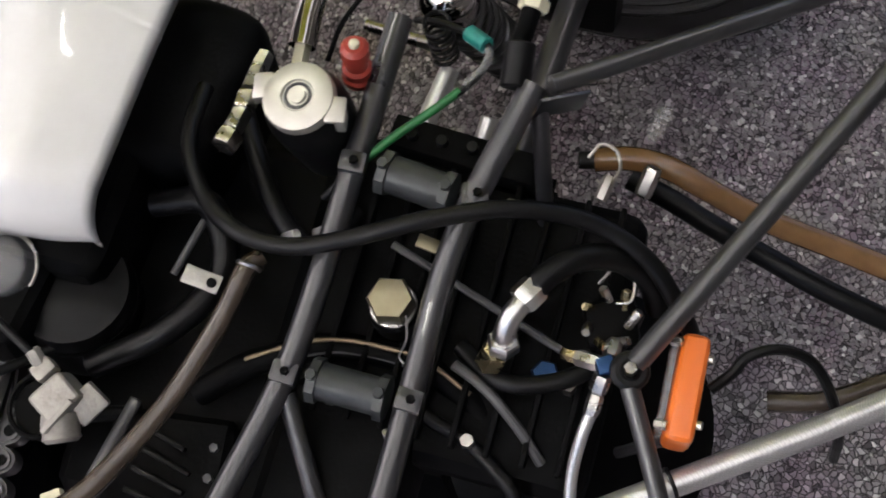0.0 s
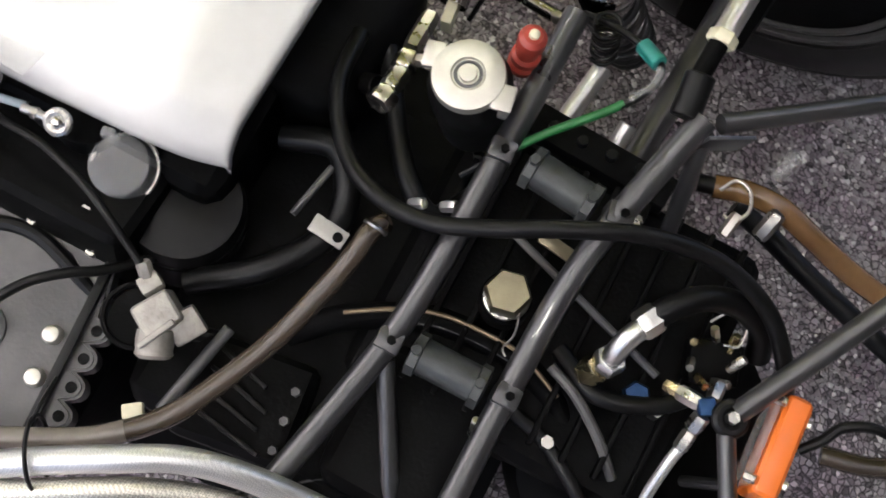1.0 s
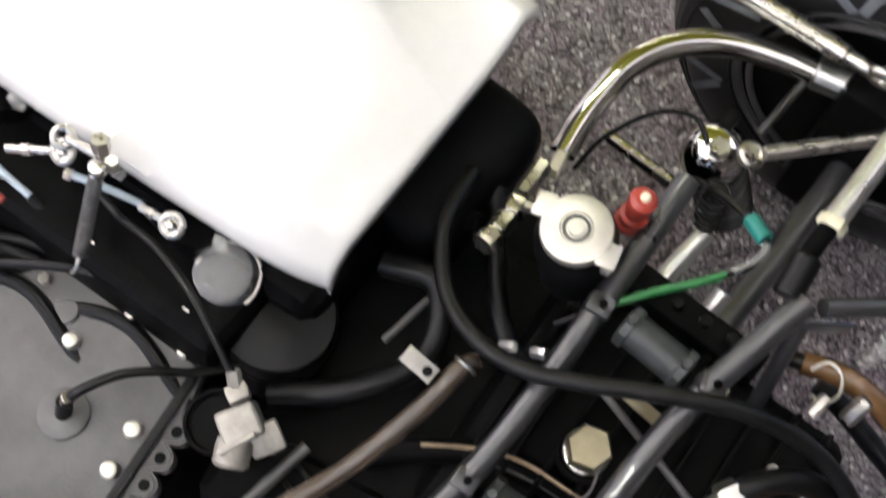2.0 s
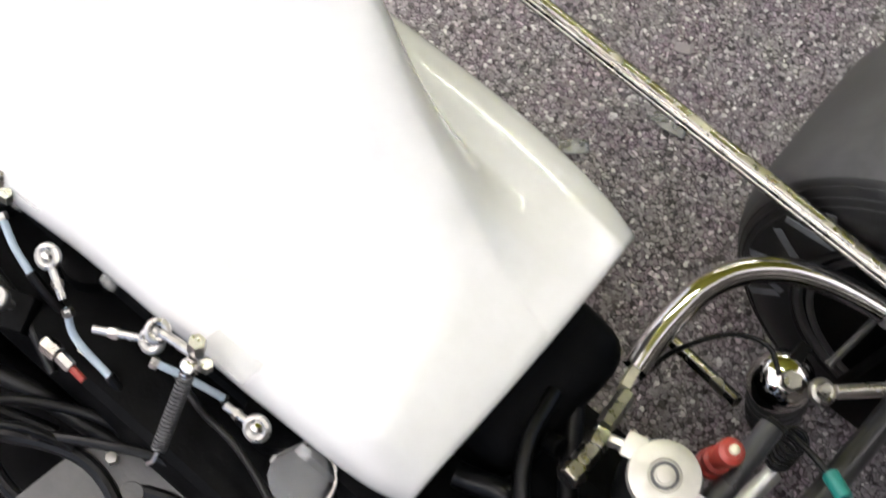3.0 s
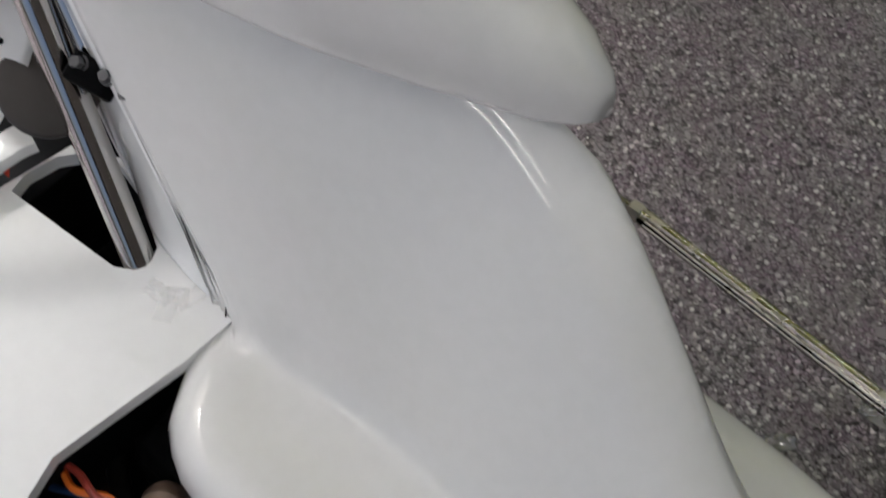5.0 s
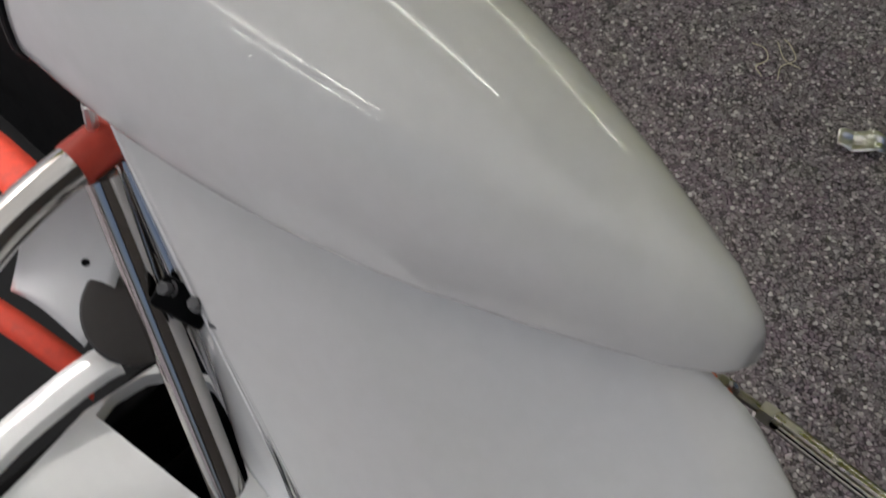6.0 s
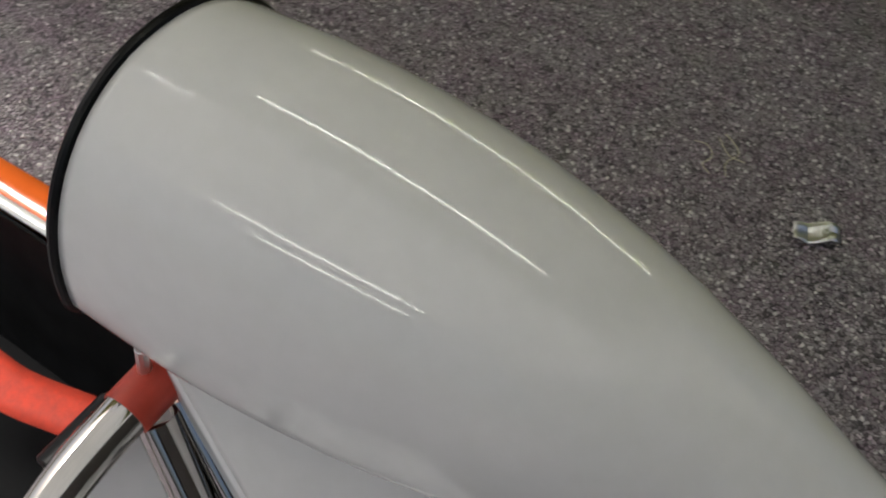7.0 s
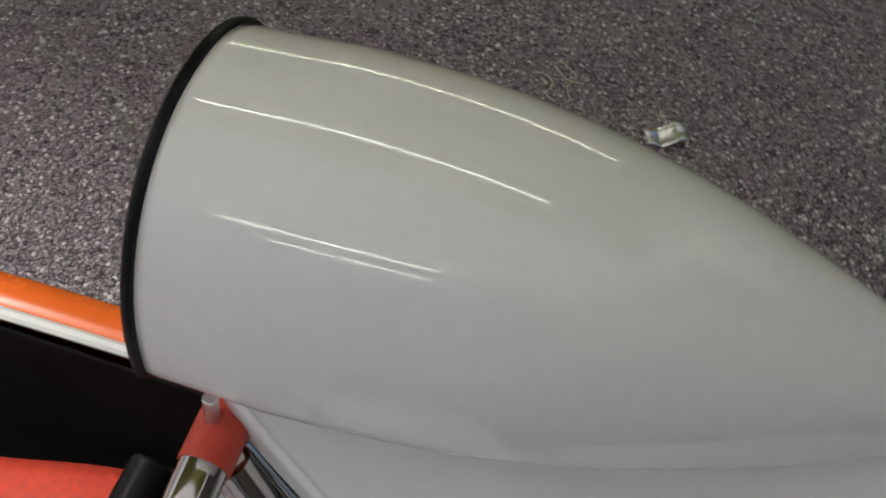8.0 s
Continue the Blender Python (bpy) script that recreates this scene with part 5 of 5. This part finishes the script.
# ---- throttle linkage along the cover's edge ----
def cover_bracket(x, y, z):
    at = Vector((x, y, z))
    plate = fit("cover_bracket", block((0.056, 0.038, 0.0016), pose(x + 0.022, y + 0.022, z + 0.005, -22, 0, 0), 0.0006), CLEAR, None, "clear tab with a ball-jointed linkage bolt")
    plate.visible_shadow = False
    part("pivot_bolt", hexagon(at + Vector((-0.006, 0.002, 0.002)), at + Vector((-0.006, 0.006, 0.022)), 0.016), STEEL, plate)
    part("pivot_bolt", hexagon(at + Vector((0.010, -0.004, -0.004)), at + Vector((0.012, -0.002, 0.012)), 0.012), STEEL, plate)
    part("ball_joint", lathe([(0.003, -0.009), (0.008, -0.006), (0.010, 0), (0.008, 0.006), (0.003, 0.009)], 16), CHROME, plate).matrix_basis = pose(x - 0.002, y - 0.012, z - 0.006)
    part("arm", rod(at + Vector((-0.045, -0.006, -0.004)), at + Vector((-0.008, -0.002, 0)), 0.0052, 10), STEEL, plate)
    part("arm_eye", ring(at + Vector((-0.048, -0.007, -0.004)), (0.2, -0.3, 1), 0.009, 0.0042, 18, 8), STEEL, plate)
    sp = fit("return_spring", coil(at + Vector((-0.002, -0.014, -0.008)), at + Vector((0.016, -0.082, -0.060)), 0.0062, 0.0016, 22, 5), GREY_CASTING, None, "long thin steel return spring")
    part("spring_cap", rod(at + Vector((-0.004, -0.010, -0.004)), at + Vector((0.000, -0.020, -0.012)), 0.0070, 12), CHROME, sp)
    fit("spring_hook", sweep([at + Vector((0.016, -0.082, -0.060)), at + Vector((0.018, -0.092, -0.066)), at + Vector((0.014, -0.098, -0.075))], 0.0022, 6), STEEL)


def rod_end(eye_at, to, label=""):
    e, t = Vector(eye_at), Vector(to)
    ob = fit("linkage_rod", rod(e + (t - e) * 0.15, t, 0.0045, 10), STEEL, None, label)
    part("rod_eye", ring(e, (0.1, -0.5, 1), 0.0098, 0.0044, 20, 8), STEEL, ob)
    part("eye_ball", lathe([(0.003, -0.007), (0.0065, -0.004), (0.0065, 0.004), (0.003, 0.007)], 14), CHROME, ob).matrix_basis = pose(*e, -20, 0, 0)
    part("rod_nut", hexagon(e.lerp(t, 0.55), e.lerp(t, 0.72), 0.0105), STEEL, ob)


cover_bracket(-0.662, -0.198, 0.545)
cover_bracket(-0.390, -0.198, 0.570)
rod_end((-0.579, -0.217, 0.540), (-0.541, -0.237, 0.528), "plated throttle linkage rod")
rod_end((-0.447, -0.211, 0.532), (-0.501, -0.238, 0.520))
rod_end((-0.314, -0.208, 0.530), (-0.352, -0.211, 0.528))
for pts in ([(-0.655, -0.214, 0.525), (-0.625, -0.228, 0.512), (-0.598, -0.236, 0.50)], [(-0.535, -0.240, 0.520), (-0.515, -0.254, 0.500), (-0.470, -0.258, 0.480)], [(-0.437, -0.225, 0.522), (-0.405, -0.214, 0.512), (-0.365, -0.203, 0.498)]):
    bl = fit("fuel_line", sweep(pts, 0.0042, 10, 6), PALE_BLUE, None, "pale blue translucent fuel line")
    part("line_nut", hexagon(Vector(pts[0]), Vector(pts[0]) + (Vector(pts[1]) - Vector(pts[0])).normalized() * 0.008, 0.011), STEEL, bl)
    part("line_tail", sweep([pts[-1], Vector(pts[-1]) + Vector((0.03, -0.004, -0.02)), Vector(pts[-1]) + Vector((0.06, -0.002, -0.06))], 0.006, 10), RUBBER, bl)
for k in range(4):
    x = -0.70 + 0.128 * k
    tr = fit("throttle_body", along(lathe([(0.028, 0), (0.030, 0.03), (0.034, 0.05), (0.034, 0.056), (0.028, 0.058)], 26), (x, -0.195, 0.43), (x, -0.170, 0.52)), CASTING, None, "black throttle body under the cover edge")
    part("body_clip", block((0.012, 0.010, 0.022), pose(x + 0.05, -0.196, 0.528, 0, 0, 10), 0.002), CLEAR, tr)
kn = fit("knurled_adjuster", lathe([(0.006, -0.03), (0.006, -0.004), (0.0145, -0.003), (0.0150, 0.008), (0.0135, 0.010), (0.008, 0.010), (0.007, 0.006), (0.003, 0.006)], 22), CAST_ALU, None, "knurled aluminium adjuster")
kn.matrix_basis = pose(-0.590, -0.276, 0.522, 10, 0, 0) @ Matrix.Diagonal((0.8, 0.8, 1, 1))
part("adjuster_body", block((0.055, 0.05, 0.03), pose(0.0, -0.005, -0.045, 0, 0, 20), 0.008), CASTING, kn)
part("side_screw", hexagon((-0.018, 0.012, -0.012), (-0.022, 0.016, 0.004), 0.010), STEEL, kn)
rs = fit("red_plug", lathe([(0.010, 0), (0.011, 0.012), (0.007, 0.016)], 16), RED_PLASTIC, None, "red ignition plug end")
rs.matrix_basis = pose(-0.655, -0.276, 0.515, 50, 0, 20)
part("plug_nut", hexagon((0, 0, -0.012), (0, 0, 0), 0.012), STEEL, rs)
b4 = fit("brass_jet", hexagon((-0.535, -0.276, 0.498), (-0.515, -0.276, 0.500), 0.016), NICKEL, None, "small nickel plated jet holder")
part("jet_nut", hexagon((-0.514, -0.276, 0.50), (-0.497, -0.277, 0.498), 0.012), STEEL, b4)
part("jet_tip", rod((-0.497, -0.277, 0.498), (-0.480, -0.278, 0.494), 0.004, 10), RED_PLASTIC, b4)
for pts, r in (([(-0.72, -0.36, 0.42), (-0.610, -0.335, 0.42), (-0.533, -0.314, 0.42), (-0.452, -0.301, 0.41), (-0.38, -0.28, 0.40)], 0.0105), ([(-0.60, -0.42, 0.43), (-0.565, -0.388, 0.45), (-0.545, -0.345, 0.45), (-0.503, -0.312, 0.44), (-0.449, -0.288, 0.43), (-0.40, -0.29, 0.40)], 0.006), ([(-0.74, -0.27, 0.47), (-0.68, -0.255, 0.49), (-0.60, -0.262, 0.48), (-0.52, -0.29, 0.46)], 0.006)):
    fit("black_hose", sweep(pts, r, 12), RUBBER)
lead = fit("loop_lead", sweep([(-0.60, -0.375, 0.44), (-0.575, -0.385, 0.452), (-0.54, -0.37, 0.455), (-0.50, -0.345, 0.45), (-0.46, -0.33, 0.43)], 0.0045, 10), RUBBER)
part("lead_tip", rod((-0.60, -0.375, 0.44), (-0.588, -0.381, 0.447), 0.0055, 10), ALUMINIUM, lead)

# Wiring and a union in the gap ahead of the cover.
for pts, mtl in (([(-0.93, -0.265, 0.50), (-0.885, -0.252, 0.505), (-0.850, -0.256, 0.505), (-0.815, -0.246, 0.498), (-0.79, -0.25, 0.47)], RED_PLASTIC), ([(-0.92, -0.25, 0.49), (-0.875, -0.265, 0.50), (-0.84, -0.248, 0.50), (-0.81, -0.256, 0.49)], ORANGE), ([(-0.90, -0.28, 0.49), (-0.86, -0.262, 0.497), (-0.828, -0.262, 0.50), (-0.80, -0.255, 0.48)], BLUE), ([(-0.93, -0.30, 0.47), (-0.88, -0.295, 0.48), (-0.84, -0.30, 0.475)], RED_PLASTIC)):
    fit("loom_wire", sweep(pts, 0.0042, 8, 6), mtl, None, "twisted coloured loom wire")
fit("tan_union", along(lathe([(0.010, 0), (0.022, 0.002), (0.025, 0.012), (0.025, 0.026), (0.020, 0.032), (0.014, 0.033)], 26), (-0.815, -0.205, 0.455), (-0.80, -0.225, 0.475)), surface("tan_plastic", (0.22, 0.15, 0.11), 0.4, 0, 0.2, 60, 0.2), None, "tan plastic union ahead of the cover")
fit("black_box", block((0.07, 0.06, 0.05), pose(-0.845, -0.32, 0.45, 0, 0, 10), 0.01), RUBBER)
fit("gap_hose", sweep([(-0.90, -0.21, 0.42), (-0.84, -0.245, 0.43), (-0.78, -0.285, 0.42), (-0.70, -0.32, 0.40)], 0.012, 12), RUBBER)

# ---- litter on the ground ----
def crumpled(name, at, size, mtl, label, seed, fold=0.5, turn=0.0):
    rng = random.Random(seed)
    bm = bmesh.new()
    bmesh.ops.create_grid(bm, x_segments=9, y_segments=5, size=0.5)
    for v in bm.verts:
        v.co.x, v.co.y = v.co.x * size[0], v.co.y * size[1] * (0.6 + 0.5 * math.cos(v.co.x * 2.4))
        v.co.z = 0.004 + size[2] * (fold * abs(math.sin(v.co.x / size[0] * 4.2 + 0.6)) + (1 - fold) * rng.random() * 0.5 + 0.5 * (v.co.y / size[1] + 0.5) ** 2)
    ob = part(name, bm, mtl)
    ob.matrix_basis = pose(*at, 0, 0, turn)
    thicken(ob, 0.0006)
    return tagged(ob, label, "litter")


crumpled("foil_wrapper", (-0.905, 1.210, 0.0), (0.085, 0.035, 0.022), FOIL, "crumpled silver foil wrapper lying on asphalt", 3, 0.6, 30)
crumpled("plastic_scrap", (-0.272, 0.635, 0.0), (0.06, 0.02, 0.006), FROST, "clear twisted plastic scrap lying on asphalt", 5, 0.4, 5)
crumpled("plastic_tab", (-0.362, 0.502, 0.0), (0.05, 0.024, 0.008), FROST, "frosted plastic tab lying on asphalt", 9, 0.3, 40)
crumpled("stone_flake", (-0.337, 0.768, 0.0), (0.03, 0.018, 0.004), CHIPS, "flat pale stone flake lying on asphalt", 11, 0.2, 20)
for i, pts in enumerate(([(-1.19, 1.296), (-1.165, 1.30), (-1.144, 1.279), (-1.150, 1.25), (-1.129, 1.236)], [(-1.15, 1.345), (-1.132, 1.338), (-1.105, 1.313), (-1.115, 1.28), (-1.101, 1.247)], [(-1.155, 1.33), (-1.12, 1.30), (-1.085, 1.30)])):
    th = part("thread", sweep([(x, y, 0.006) for x, y in pts], 0.0011, 5, 6), YELLOW)
    tagged(th, "pale loose thread lying on asphalt", "litter", "loose threads")
